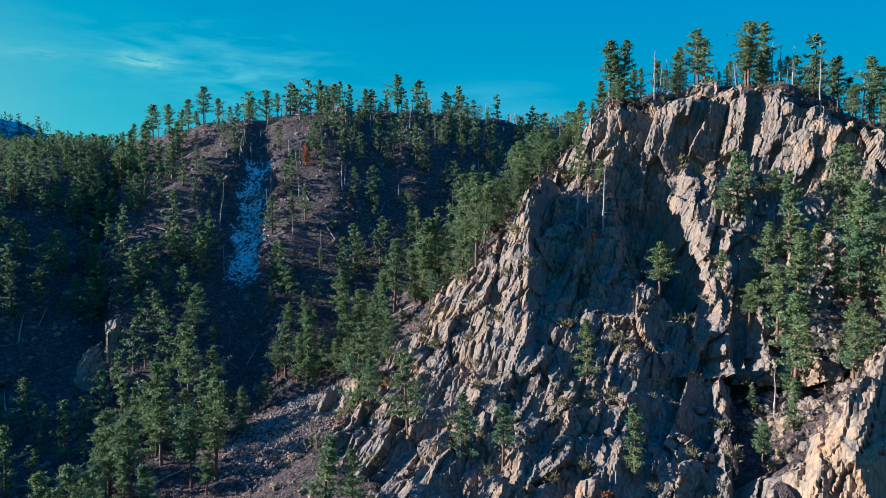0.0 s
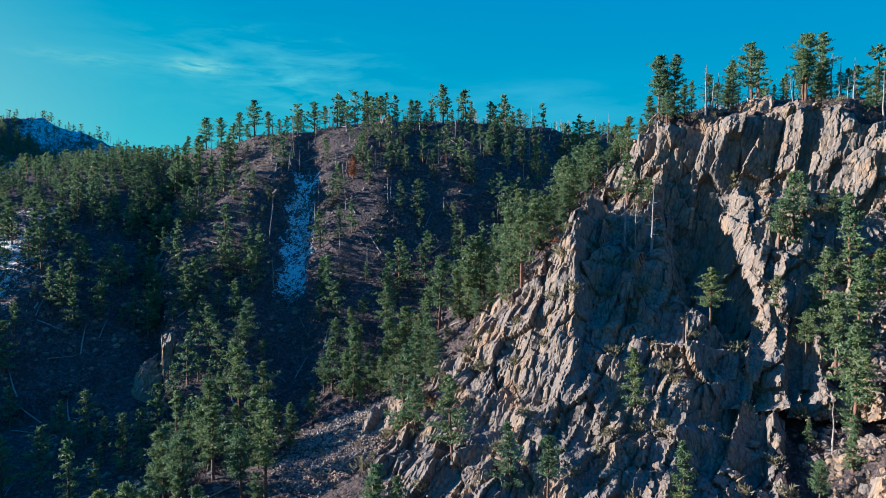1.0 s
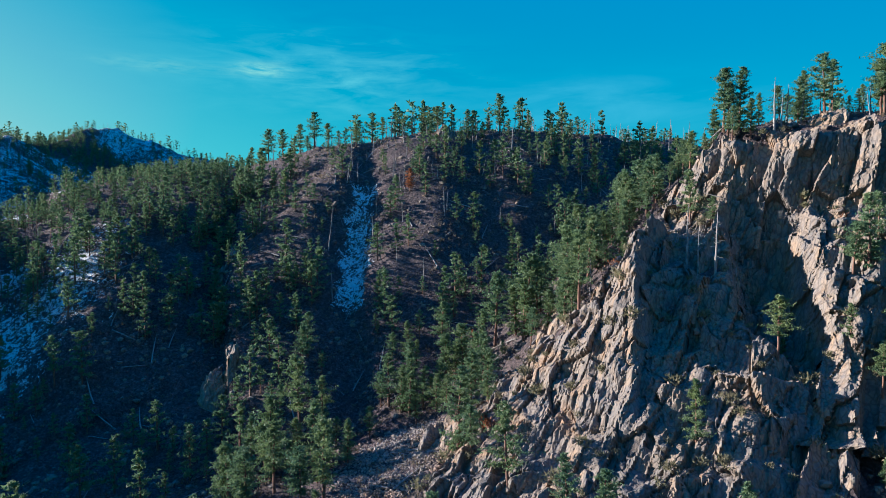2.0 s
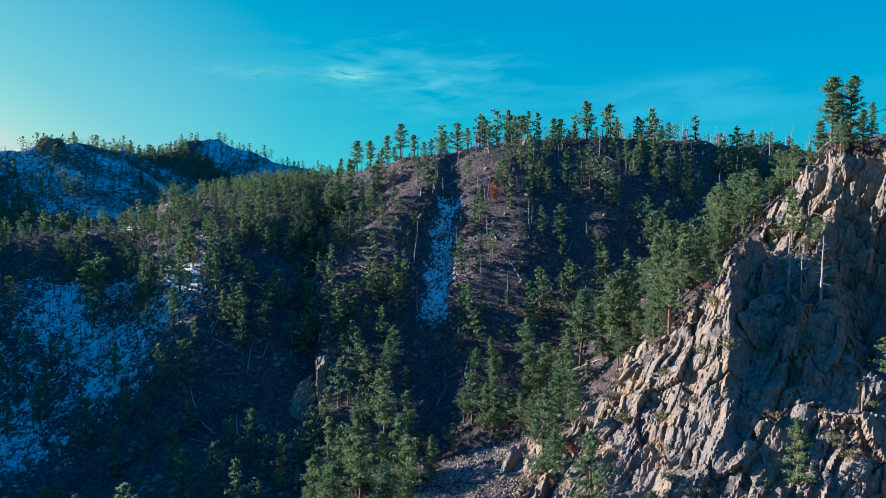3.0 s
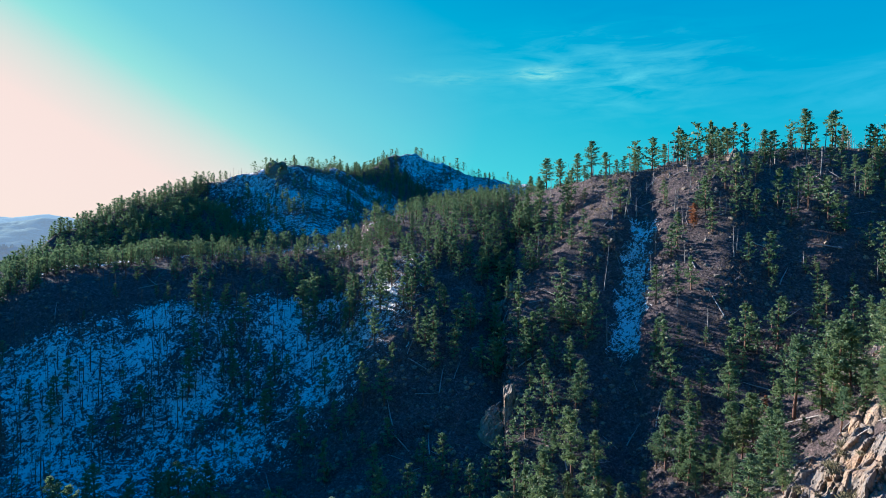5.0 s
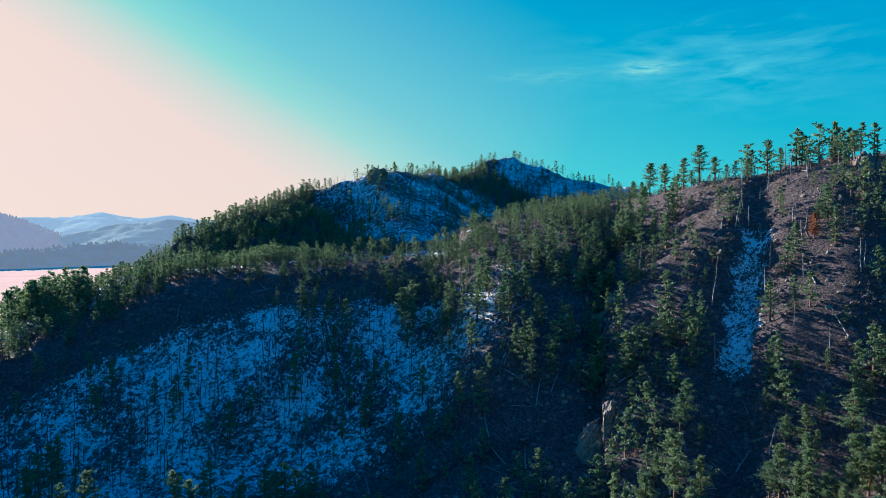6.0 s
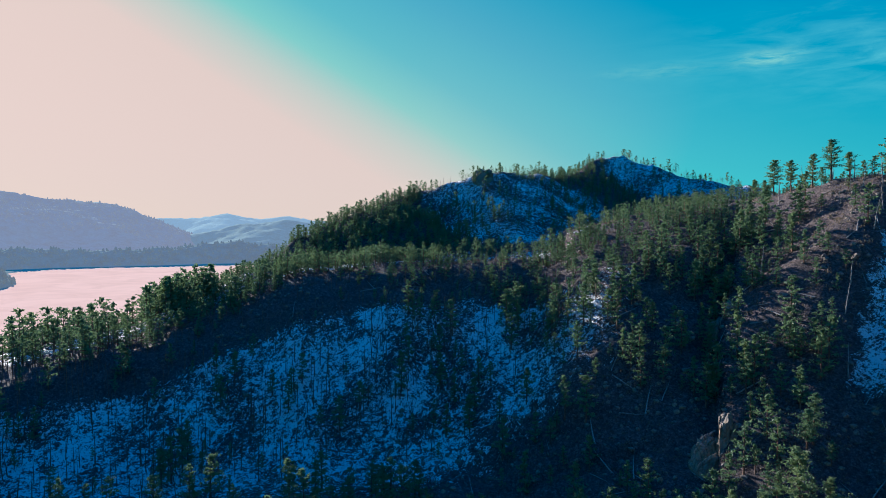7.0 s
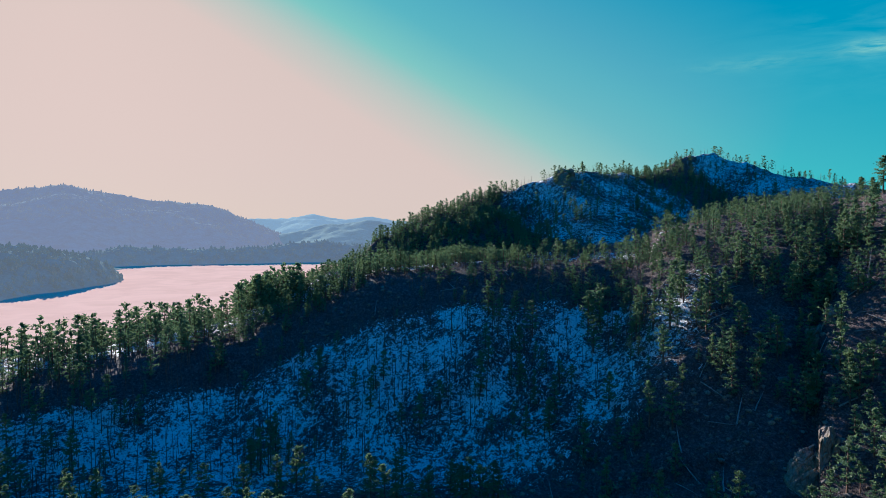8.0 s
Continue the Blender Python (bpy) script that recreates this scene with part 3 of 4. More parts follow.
def tube(points, radii, sides):
    """Verts and quads of a tapered tube."""
    pts, rad = np.asarray(points, float), np.asarray(radii, float)
    a = np.arange(sides) * 2 * np.pi / sides
    ring = np.stack([np.cos(a), np.sin(a), 0 * a], -1)
    way = np.gradient(pts, axis=0)
    way /= np.linalg.norm(way, axis=1)[:, None] + 1e-9
    verts = []
    for p, r, w in zip(pts, rad, way):
        ref = np.array([1.0, 0, 0]) if abs(w[2]) > 0.7 else np.array([0, 0, 1.0])
        e = np.cross(ref, w)
        e /= np.linalg.norm(e)
        f = np.cross(w, e)
        verts.append(p + r * (ring[:, :1] * e + ring[:, 1:2] * f))
    verts = np.concatenate(verts)
    k = np.arange(len(pts) - 1)[:, None] * sides
    i = np.arange(sides)[None]
    j = (i + 1) % sides
    return verts, np.stack([k + i, k + j, k + sides + j, k + sides + i], -1).reshape(-1, 4)


def joined(parts):
    verts, faces, base = [], [], 0
    for v, f in parts:
        verts.append(v)
        faces.append(f + base)
        base += len(v)
    return np.concatenate(verts), np.concatenate(faces)


def pine_shape(rng, tall, limbs, clumps, blades, blade, bare, wide, dead=False, fat=0.3, round_top=1.6, spread_out=1.0):
    """Trunk with limbs, and the needle tufts: two sets of verts and faces."""
    lean = rng.normal(0, 0.018, 2) * tall
    zs = np.linspace(0, tall, 9)
    bend = np.stack([lean[0] * (zs / tall) ** 2, lean[1] * (zs / tall) ** 2, zs], -1)
    bend[1:-1, :2] += rng.normal(0, 0.05, (7, 2))
    trunk_r = 0.021 * tall
    wood = [tube(np.concatenate([[[0, 0, -1.2]], bend]), np.concatenate([[trunk_r * 1.25], trunk_r * (1.03 - zs / tall) ** 0.8 + 0.02]), 7)]
    tufts = []
    side = rng.uniform(0.8, 1.15, 6)
    for k in range(limbs):
        h = bare + (1 - bare) * (k + rng.uniform(0, 0.9)) / limbs
        z = h * tall
        az = k * 2.399 + rng.normal(0, 0.5)
        f = (h - bare) / (1 - bare)
        reach = wide * ((1 - f ** round_top) ** 0.7 + 0.05) * (0.6 + 0.4 * min(1, f * 3.5 + 0.2)) * rng.uniform(0.4, 1.25) * side[int(az / 1.05) % 6]
        if dead:
            reach *= rng.uniform(0.4, 1.0)
        rise = rng.uniform(-0.3, 0.1) + 0.8 * f ** 2
        root = np.array([np.interp(z, zs, bend[:, 0]), np.interp(z, zs, bend[:, 1]), z])
        out = np.array([np.cos(az), np.sin(az), 0])
        s = np.linspace(0, 1, 3)
        arm = root + s[:, None] * out * reach + np.stack([0 * s, 0 * s, reach * (rise * s + 0.18 * s ** 2)], -1)
        wood.append(tube(arm, 0.055 * (1.1 - s) * (0.5 + 0.1 * reach), 3))
        if dead:
            continue
        for c in range(clumps):
            q = min(0.18 + 0.85 * (c + rng.uniform(0, 1)) / clumps, 1.02)
            at = root + out * reach * q + np.array([0, 0, reach * (rise * q + 0.18 * q * q)])
            loose = spread_out * (0.22 + 0.10 * reach * q)
            at = at + rng.normal(0, 1, (blades, 3)) * (loose, loose, 0.5 * loose)
            way = rng.normal(0, 1, (blades, 3)) * (1, 1, 0.5) + out * 0.5 + np.array([0, 0, 0.45])
            way /= np.linalg.norm(way, axis=1)[:, None]
            across = np.cross(way, rng.normal(0, 1, (blades, 3)))
            across /= np.linalg.norm(across, axis=1)[:, None] + 1e-9
            size = blade * rng.uniform(0.7, 1.3, blades)[:, None]
            tri = np.stack([at - way * size * 0.4 + across * size * fat, at - way * size * 0.4 - across * size * fat, at + way * size * 0.9], 1)
            tufts.append(tri.reshape(-1, 3))
    if not dead:
        for _ in range(10):
            at = bend[-1] + np.array([rng.normal(0, 0.12), rng.normal(0, 0.12), -rng.uniform(0, 0.09) * tall])
            tufts.append(np.stack([at + (blade * fat, 0, -0.2), at + (-blade * fat * 0.5, blade * fat * 0.8, -0.2), at + (rng.normal(0, 0.2), rng.normal(0, 0.2), blade)]))
    wood = joined(wood)
    if dead:
        return wood, None
    tufts = np.concatenate(tufts)
    return wood, (tufts, np.arange(len(tufts)).reshape(-1, 3))


rng = np.random.default_rng(7)


def make_tree(name, label, category, group, rng, tall, leaves, bark, **shape):
    wood, tufts = pine_shape(rng, tall, **shape)
    root = new(name)
    root.empty_display_size = 0.5
    trunk = new("trunk", mesh_from("trunk", *wood, bark, True))
    trunk.parent = root
    if tufts:
        crown = new("crown", mesh_from("crown", *tufts, leaves))
        crown.parent = root
    return tagged(root, label, category, group)


def place(x, y, yaw=0.0, size=1.0, lift=0.0, lean=(0.0, 0.0)):
    z = float(land(np.array([x]), np.array([y]))[0]) + lift
    return pose(x, y, z, lean[0], lean[1], yaw) @ Matrix.Scale(size, 4)


# ---- where trees stand ----


def scatter(rng, box, count, density, gap):
    """Random places in a box of the plan, kept where the density says so and no nearer to each other than gap."""
    x0, y0, x1, y1 = box
    xs, ys = rng.uniform(x0, x1, count), rng.uniform(y0, y1, count)
    keep = rng.uniform(0, 1, count) < density(xs, ys)
    taken, out = set(), []
    for x, y in zip(xs[keep], ys[keep]):
        key = (int(x // gap), int(y // gap))
        if key in taken:
            continue
        taken.add(key)
        out.append((x, y))
    return np.array(out)


def wooded(x, y):
    """How thick the pines stand."""
    patchy = np.maximum(0.50 + 0.5 * fbm(x / 34, y / 34, 5.0, 3, 77), np.where((x < -290) & (y > 90), 0.7, 0.12))
    d = np.hypot(x, y)
    thick = np.where(x < -150, 0.85, np.where(x < -60, 0.8, 0.5))
    thick = np.where((x > -66) & (y > 205), 0.5, thick)
    foot = along([(-48, 150), (-24, 165), (0, 180), (14, 200), (20, 230)], x, y)[0]
    thick = np.maximum(thick, 1.3 * ease(foot, 26, 10))
    thick = np.where((x > 56) & (y < 150), 0.75, thick)
    thick = np.where((x < -20) & (x > -44) & (y < 160), 0.0, thick)
    thick = np.where((x < -54) & (np.hypot(x, y) < 172) & (-x > 1.15 * y), thick * 0.25, thick)
    thick = np.where((x < -300) & (y > 90), 1.15, thick)
    thick = np.where((along(RIDGE[0][8:], x, y)[0] < 45) & (along(RIDGE[0][8:], x, y)[2]), 1.5, thick)
    near_side, _, west = along(RIDGE[0][8:], x, y)
    thick = np.where((near_side < 30) & ~west, 1.4, thick)
    thick = thick * ease(np.hypot((x + 108) / 24, (y - 177) / 15), 0.8, 1.2)
    thick = np.where((x < -40) & (y < 190), thick * 0.5, thick)
    thick = np.where((x > 30) & (x < 56) & (y < 168), thick * 0.2, thick)
    thick = thick * np.where((along(RIDGE[0][:8], x, y)[0] < 16) & (x > -185), np.where(x < -48, 0.06, 0.8), 1.0)
    strip = along(CLEFTS[2][0], x, y)[0]
    thick = thick * ease(strip, 5, 9)
    snowfield = along([(-235, 180), (-250, 130), (-262, 60), (-265, -40)], x, y)[0]
    thick = thick * (1 - 0.45 * ease(snowfield, 66, 36))
    thick = thick * (1 - 0.9 * ease(along([(-340, 312), (-300, 305), (-318, 330), (-335, 380)], x, y)[0], 60, 42))
    thick = thick * (1 - 0.85 * ease(along([(-368, 508), (-300, 522), (-200, 555)], x, y)[0], 40, 22))
    scree = np.hypot((x + 36) / 13, (y - 146) / 16)
    thick = thick * ease(scree, 0.8, 1.2)
    thick = np.where((y > np.interp(x, (-170, -128, -88, -22, 20, 70, 150), (364, 342, 328, 352, 375, 410, 450))) & (x > -170), 0.0, thick)
    thick = np.where((y > 186) & (x > 45) & (y < 330), thick * 0.5, thick)
    back, _, over = along(BACK[0], x, y)
    thick = np.where(over & (back > 16), 0.0, thick)
    return np.clip(patchy * thick * np.where(x > -60, 0.9, 1.1), 0, 1) * (1 - 0.93 * rocky(x, y)) * (d > 96)


spots = scatter(rng, (-470, 60, 170, 430), 16000, wooded, 4.2)
spots = np.concatenate([spots, scatter(rng, (-470, 90, -290, 430), 5000, wooded, 3.8), scatter(rng, (-520, -70, -150, 60), 3300, wooded, 4.4), scatter(rng, (-520, 430, -120, 620), 6500, wooded, 4.4)])
near = (spots[:, 0] > -75) & (spots[:, 1] < 215) & (spots[:, 1] > 60)
order = np.argsort(np.hypot(spots[:, 0], spots[:, 1]) + np.where(near, 0, 1000))
near_spots, wood_spots = spots[order[:240]], spots[order[240:]]

PINE = "green ponderosa pine with bare reddish lower trunk on the rocky slope"
kinds = []
for k in range(8):
    kinds.append(make_tree("pine_tree", PINE, "tree", "pines on the canyon slopes", rng, 15.0, NEEDLES, BARK,
                           limbs=int(rng.integers(34, 42)), clumps=5, blades=16, blade=0.42, fat=0.29, bare=(0.05, 0.08, 0.12, 0.16, 0.22, 0.26, 0.32, 0.38)[k], wide=rng.uniform(3.3, 4.3), round_top=(0.9, 1.0, 1.15, 1.3, 1.5, 1.8, 2.1, 2.5)[k]))
first = set()
for i, (x, y) in enumerate(near_spots):
    k = int(rng.integers(0, 8))
    m = place(x, y, rng.uniform(0, 360), rng.uniform(0.55, 1.3), 0.0, rng.normal(0, 2, 2))
    if k in first:
        copy_thing(kinds[k], m)
    else:
        kinds[k].matrix_world = m
        first.add(k)


# tall single pines on the rim, the bench and at the buttress's foot: x, y, height
RIM_PINES = [(50, 178, 18), (47, 177, 13), (52, 175, 13), (42, 180, 9), (39, 183, 12), (37, 188, 14), (66, 183, 5), (81, 172, 15.5), (89, 177, 12), (88, 179, 10), (95, 165, 14.5), (92, 163, 8),
             (99, 163, 12), (99, 155, 15), (104, 156, 13), (105, 154, 16), (92, 175, 8), (81, 181, 7), (79, 184, 7), (34, 198, 15), (36, 168, 14), (40, 163, 12), (30, 186, 13), (27, 180, 12), (24, 190, 14), (32, 194, 12), (21, 180, 13), (27, 174, 10), (19, 170, 11), (16, 176, 13), (28, 200, 13), (17, 184, 12), (19, 188, 13), (22, 186, 10), (15, 190, 12), (18, 194, 13), (13, 182, 11), (21, 196, 12), (24, 200, 13), (16, 200, 11),
             (12, 194, 12), (9, 186, 12), (8, 176, 10)]
# round-topped pines that stand apart against the sky
SKY_PINES = [(-160, 331, 12), (-153, 328, 17), (-148, 327, 15), (-136, 318, 17), (-125, 314, 16), (-119, 309, 14), (-116, 311, 15), (-107, 306, 14), (-101, 304, 9), (-91, 301, 18), (-78, 302, 10),
             (-52, 308, 15.5), (-38, 316, 15), (-31, 319, 17), (-23, 326, 17)]
BENCH_PINES = [(101, 157, 15), (109, 152, 17), (104, 150, 13), (115, 150, 15), (44, 129, 14), (66, 143, 17), (74, 136, 19), (58, 132, 10), (72, 112, 15), (80, 122, 16), (68, 100, 12),
               (84, 128, 16), (52, 102, 9), (66, 130, 15)]
SHELF_PINES = [(70, 125, 17), (77, 131, 16), (62, 127, 12), (88, 120, 15), (92, 133, 17), (80, 112, 13), (74, 104, 11), (62, 112, 11),
               (58, 104, 9), (66, 115, 13), (55, 112, 8), (70, 108, 12), (76, 116, 14), (64, 121, 12), (60, 124, 10), (84, 114, 13), (90, 126, 15), (104, 156, 13), (86, 140, 14),
               (70, 148, 12), (78, 150, 12), (90, 143, 14), (98, 138, 15)]
FOOT_PINES = [(-19, 140, 21), (-17, 147, 18), (-48, 150, 15), (-53, 142, 14), (-58, 152, 17), (-46, 163, 15), (-62, 138, 14), (-68, 146, 16), (-14, 158, 14), (-18, 166, 16), (-28, 170, 17),
              (-36, 172, 15), (-44, 176, 16), (-15, 130, 18), (8, 152, 15), (10, 104, 12), (4, 108, 13), (30, 98, 11), (20, 168, 12)]
for i, (x, y, tall) in enumerate(SKY_PINES):
    copy_thing(kinds[4 + i % 4], place(x, y, 77.0 * i, tall / 15.0, -0.3))
for i, (x, y, tall) in enumerate(RIM_PINES + BENCH_PINES + SHELF_PINES + FOOT_PINES):
    copy_thing(kinds[i % 8], place(x, y, 77.0 * i, tall / 15.0, -0.3))

rust = make_tree("dead_pine", "rust-orange dead pine with dry needles on the slope", "tree", "", rng, 10.0, RUST, BARK, limbs=36, clumps=6, blades=6, blade=0.5, bare=0.15, wide=2.2)
rust.matrix_world = place(-55, 257, 40.0, 0.9)
copy_thing(rust, place(-22, 196, 140.0, 0.55))
copy_thing(rust, place(-3, 186, 200.0, 0.45))


def woods(name, label, places, rng, variants, mats, sizes):
    """Many trees in one object."""
    wood, leaf = [], []
    wv = wf = lv = lf = 0
    z = land(places[:, 0], places[:, 1])
    crests = (along(RIDGE[0][7:], places[:, 0], places[:, 1])[0] < 32) & (places[:, 1] > 60)
    for (x, y), h, on_crest in zip(places, z, crests):
        (tv, tf), cr = variants[int(rng.integers(0, len(variants)))]
        s, a = rng.uniform(*sizes) * (0.52 if math.hypot(x, y) > 345 and y > 110 else 0.68 if on_crest else 1.0), rng.uniform(0, 6.283)
        turn = np.array([[math.cos(a), -math.sin(a), 0], [math.sin(a), math.cos(a), 0], [0, 0, 1]]).T * s
        wood.append((tv @ turn + (x, y, h), tf))
        if cr:
            leaf.append((cr[0] @ turn + (x, y, h), cr[1]))
    root = tagged(new(name), label, "trees", kind="stuff")
    t = new("trunks", mesh_from("trunks", *joined(wood), mats[0]))
    t.parent = root
    if leaf:
        c = new("crowns", mesh_from("crowns", *joined(leaf), mats[1]))
        c.parent = root
    return root


def lean_variant(rng, **kw):
    shape = dict(tall=15.0, limbs=22, clumps=3, blades=6, blade=0.8, bare=rng.uniform(0.05, 0.34), wide=rng.uniform(3.3, 4.7), round_top=rng.uniform(0.85, 2.1))
    shape.update(kw)
    _, cr = pine_shape(rng, **shape)
    return tube([(0, 0, -1), (0.05, 0, 6), (0, 0, 13.5)], [0.36, 0.26, 0.05], 4), cr


apart = np.hypot(wood_spots[:, 0], wood_spots[:, 1])
mid_trees = [lean_variant(rng, limbs=20, clumps=3, blades=9, blade=0.74, fat=0.36, spread_out=1.1) for _ in range(14)]
woods("pine_woods", "dark green pines scattered over the shaded canyon slope", wood_spots[apart < 335], rng, mid_trees, (BARK, NEEDLES), (0.25, 1.1))
thin = [lean_variant(rng, limbs=15, clumps=3, blades=4, blade=1.1, fat=0.42, bare=rng.uniform(0.03, 0.16), wide=rng.uniform(4.2, 5.8), spread_out=1.3) for _ in range(14)]
woods("hill_woods", "dense dark green pine woods on the snowy hills behind", wood_spots[apart >= 335], rng, thin, (BARK, NEEDLES), (0.45, 1.25))

# ---- dead trees ----


def burnt(x, y):
    on_ridge = ease(along(RIDGE[0][:8], x, y)[0], 110, 6) * ease(x, -150, -60)
    on_rim = ease(along(CLIFF[0], x, y)[0], 28, 4) * ease(x, 42, 50) * (rocky_cliff(x, y) < 0.4)
    return np.clip(0.9 * on_ridge + 0.8 * on_rim, 0, 1) * (1 - rocky(x, y))


snags = scatter(rng, (-170, 120, 150, 420), 2600, burnt, 5.5)[:290]
SNAG = "grey dead pine snag with short broken limbs"
dead = [make_tree("dead_pine", SNAG, "dead tree", "fire-killed snags on the ridge", rng, 12.0, None, GREY, limbs=34, clumps=0, blades=0, blade=0.3,
                  bare=0.2, wide=2.7, dead=True) for _ in range(5)]
first = set()
for x, y in snags:
    k = int(rng.integers(0, 5))
    m = place(x, y, rng.uniform(0, 360), rng.uniform(0.5, 1.1), 0.0, rng.normal(0, 3, 2))
    if k in first:
        copy_thing(dead[k], m)
    else:
        dead[k].matrix_world = m
        first.add(k)

# single snags on the rim and the shaded bench: x, y, height
for i, (x, y, tall) in enumerate([(57, 173, 14.5), (59, 174, 15.5), (72, 184, 9), (73, 181, 8), (90, 176, 12), (92, 169, 11), (90, 168, 9), (94, 160, 13), (69, 183, 7), (32, 152, 13), (37, 147, 14), (43, 153, 11), (34, 150, 10),
                                  (28, 166, 8), (12, 172, 10), (4, 182, 11), (-6, 190, 10), (16, 186, 9), (72, 130, 13), (58, 110, 9), (-18, 143, 13)]):
    copy_thing(dead[i % 5], place(x, y, 61.0 * i, tall / 12.0, -0.2))



def bare_slope(x, y):
    crown = ease(along([(-345, 312), (-300, 305), (-318, 328), (-330, 372)], x, y)[0], 62, 40)
    far = ease(along([(-366, 510), (-300, 524), (-200, 555)], x, y)[0], 44, 20) * 0.6
    fields = ease(along([(-230, 190), (-255, 130), (-280, 60), (-290, -40)], x, y)[0], 70, 35) * 0.5
    return np.maximum.reduce([crown, far, fields])


POLES = []
for _ in range(8):
    tall = rng.uniform(5, 11)
    lean_by = rng.normal(0, 0.5, 2)
    POLES.append((tube([(0, 0, -1), (*(lean_by * 0.4), tall * 0.5), (*lean_by, tall)], [0.17, 0.13, 0.05], 4), None))
bare = scatter(rng, (-420, -80, -150, 580), 16000, bare_slope, 3.0)
woods("burnt_trunks", "thin dark burnt trunks standing over the snow", bare, rng, POLES, (BARK, None), (0.7, 1.3))

# ---- logs, brush and stones on the slopes ----


def open_slope(x, y):
    patchy = 0.6 + 0.5 * fbm(x / 25, y / 25, 2.0, 3, 91)
    return np.clip(patchy, 0, 1) * (1 - 0.85 * rocky(x, y)) * (np.hypot(x, y) > 98) * np.where(x < -170, 0.75, 1.0)


def lump(rng, size, flat, k=9):
    """A rough stone of few faces."""
    bm = bmesh.new()
    bmesh.ops.create_icosphere(bm, subdivisions=1, radius=1.0)
    v = np.array([p.co for p in bm.verts]) * rng.uniform(0.62, 1.1, (len(bm.verts), 1)) * (size, size * rng.uniform(0.6, 1.0), size * flat)
    f = np.array([[p.index for p in q.verts] for q in bm.faces])
    bm.free()
    return v, f


def bush(rng, size, blades):
    """Twigs and small leaves in a low uneven clump."""
    at = rng.normal(0, 1, (blades, 3)) * (0.42, 0.42, 0.26) * size + (0, 0, 0.42 * size)
    way = at / size + rng.normal(0, 0.4, (blades, 3)) + (0, 0, 0.3)
    way /= np.linalg.norm(way, axis=1)[:, None]
    side = np.cross(way, rng.normal(0, 1, (blades, 3)))
    side /= np.linalg.norm(side, axis=1)[:, None]
    k = size * rng.uniform(0.16, 0.34, (blades, 1))
    tri = np.stack([at - way * k * 0.5 + side * k * 0.4, at - way * k * 0.5 - side * k * 0.4, at + way * k], 1).reshape(-1, 3)
    return tri, np.arange(len(tri)).reshape(-1, 3)


def strewn(name, label, category, places, rng, shapes, mat, sizes, sink):
    parts = []
    z = land(places[:, 0], places[:, 1])
    for (x, y), h in zip(places, z):
        v, f = shapes[int(rng.integers(0, len(shapes)))]
        s, a = rng.uniform(*sizes), rng.uniform(0, 6.283)
        turn = np.array([[math.cos(a), -math.sin(a), 0], [math.sin(a), math.cos(a), 0], [0, 0, 1]]).T * s
        parts.append((v @ turn + (x, y, h - sink * s), f))
    return tagged(new(name, mesh_from(name, *joined(parts), mat)), label, category, kind="stuff")


SLOPE = (-330, 60, 130, 345)
strewn("undergrowth", "dry brown brush and dead grass over the slopes", "brush", scatter(rng, SLOPE, 26000, open_slope, 1.8)[:14000], rng,
       [bush(rng, 1.0, 16) for _ in range(10)], BRUSH, (0.6, 2.0), 0.1)
strewn("loose_stones", "grey granite stones scattered on the slopes", "stones", scatter(rng, SLOPE, 14000, open_slope, 2.2)[:6500], rng,
       [lump(rng, 1.0, 0.7) for _ in range(10)], ROCK, (0.3, 1.5), 0.1)


def on_scree(x, y):
    return ease(np.hypot((x + 36) / 14, (y - 146) / 18), 1.1, 0.7)


strewn("scree", "fan of small grey broken stones below the buttress", "stones", scatter(rng, (-56, 110, -14, 175), 14000, on_scree, 0.5)[:3600], rng,
       [lump(rng, 1.0, 0.7) for _ in range(8)], STONE, (0.25, 0.6), 0.02)



def on_talus(x, y):
    return ease(x, 52, 58) * ease(x, 104, 92) * ease(y, 92, 98) * ease(y, 156, 146) * (0.55 + 0.5 * fbm(x / 8, y / 8, 3.0, 3, 57)) * (1 - rocky(x, y))


strewn("talus", "tan broken granite blocks under pines beyond the gully", "stones", scatter(rng, (50, 90, 106, 158), 7000, on_talus, 1.0)[:1700], rng,
       [lump(rng, 1.0, 0.75) for _ in range(8)], ROCK, (0.35, 1.5), 0.1)

# fallen trunks, silver grey
LOG = "fallen grey pine trunk lying on the slope"
v, f = tube([(-5, 0, 0), (-2, 0.1, 0.05), (1.5, 0, 0), (5, -0.15, 0.05)], [0.24, 0.21, 0.16, 0.05], 7)
log_mesh = mesh_from("fallen_log", v, f, GREY, True)
lying = scatter(rng, (-330, 120, 60, 330), 1400, open_slope, 7.0)[:290]
for x, y in lying:
    a = rng.uniform(0, math.pi)
    c, s_ = math.cos(a) * 4, math.sin(a) * 4
    h = land(np.array([x - c, x, x + c]), np.array([y - s_, y, y + s_]))
    tilt = math.atan2(h[2] - h[0], 8.0)
    ob = new("fallen_log", log_mesh)
    k = rng.uniform(0.5, 1.15)
    ob.matrix_world = Matrix.Translation((x, y, float(max(h[1], (h[0] + h[2]) / 2)) + 0.15)) @ Matrix.Rotation(a, 4, "Z") @ Matrix.Rotation(-tilt, 4, "Y") @ Matrix.Scale(k, 4)
    tagged(ob, LOG, "log", "fallen trunks on the burnt slope")


def ledges(x, y):
    return 0.5 * np.maximum(rocky_rib(x, y), rocky_cliff(x, y)) + 0.25 * ease(np.hypot(x - 20, y - 150), 75, 45)


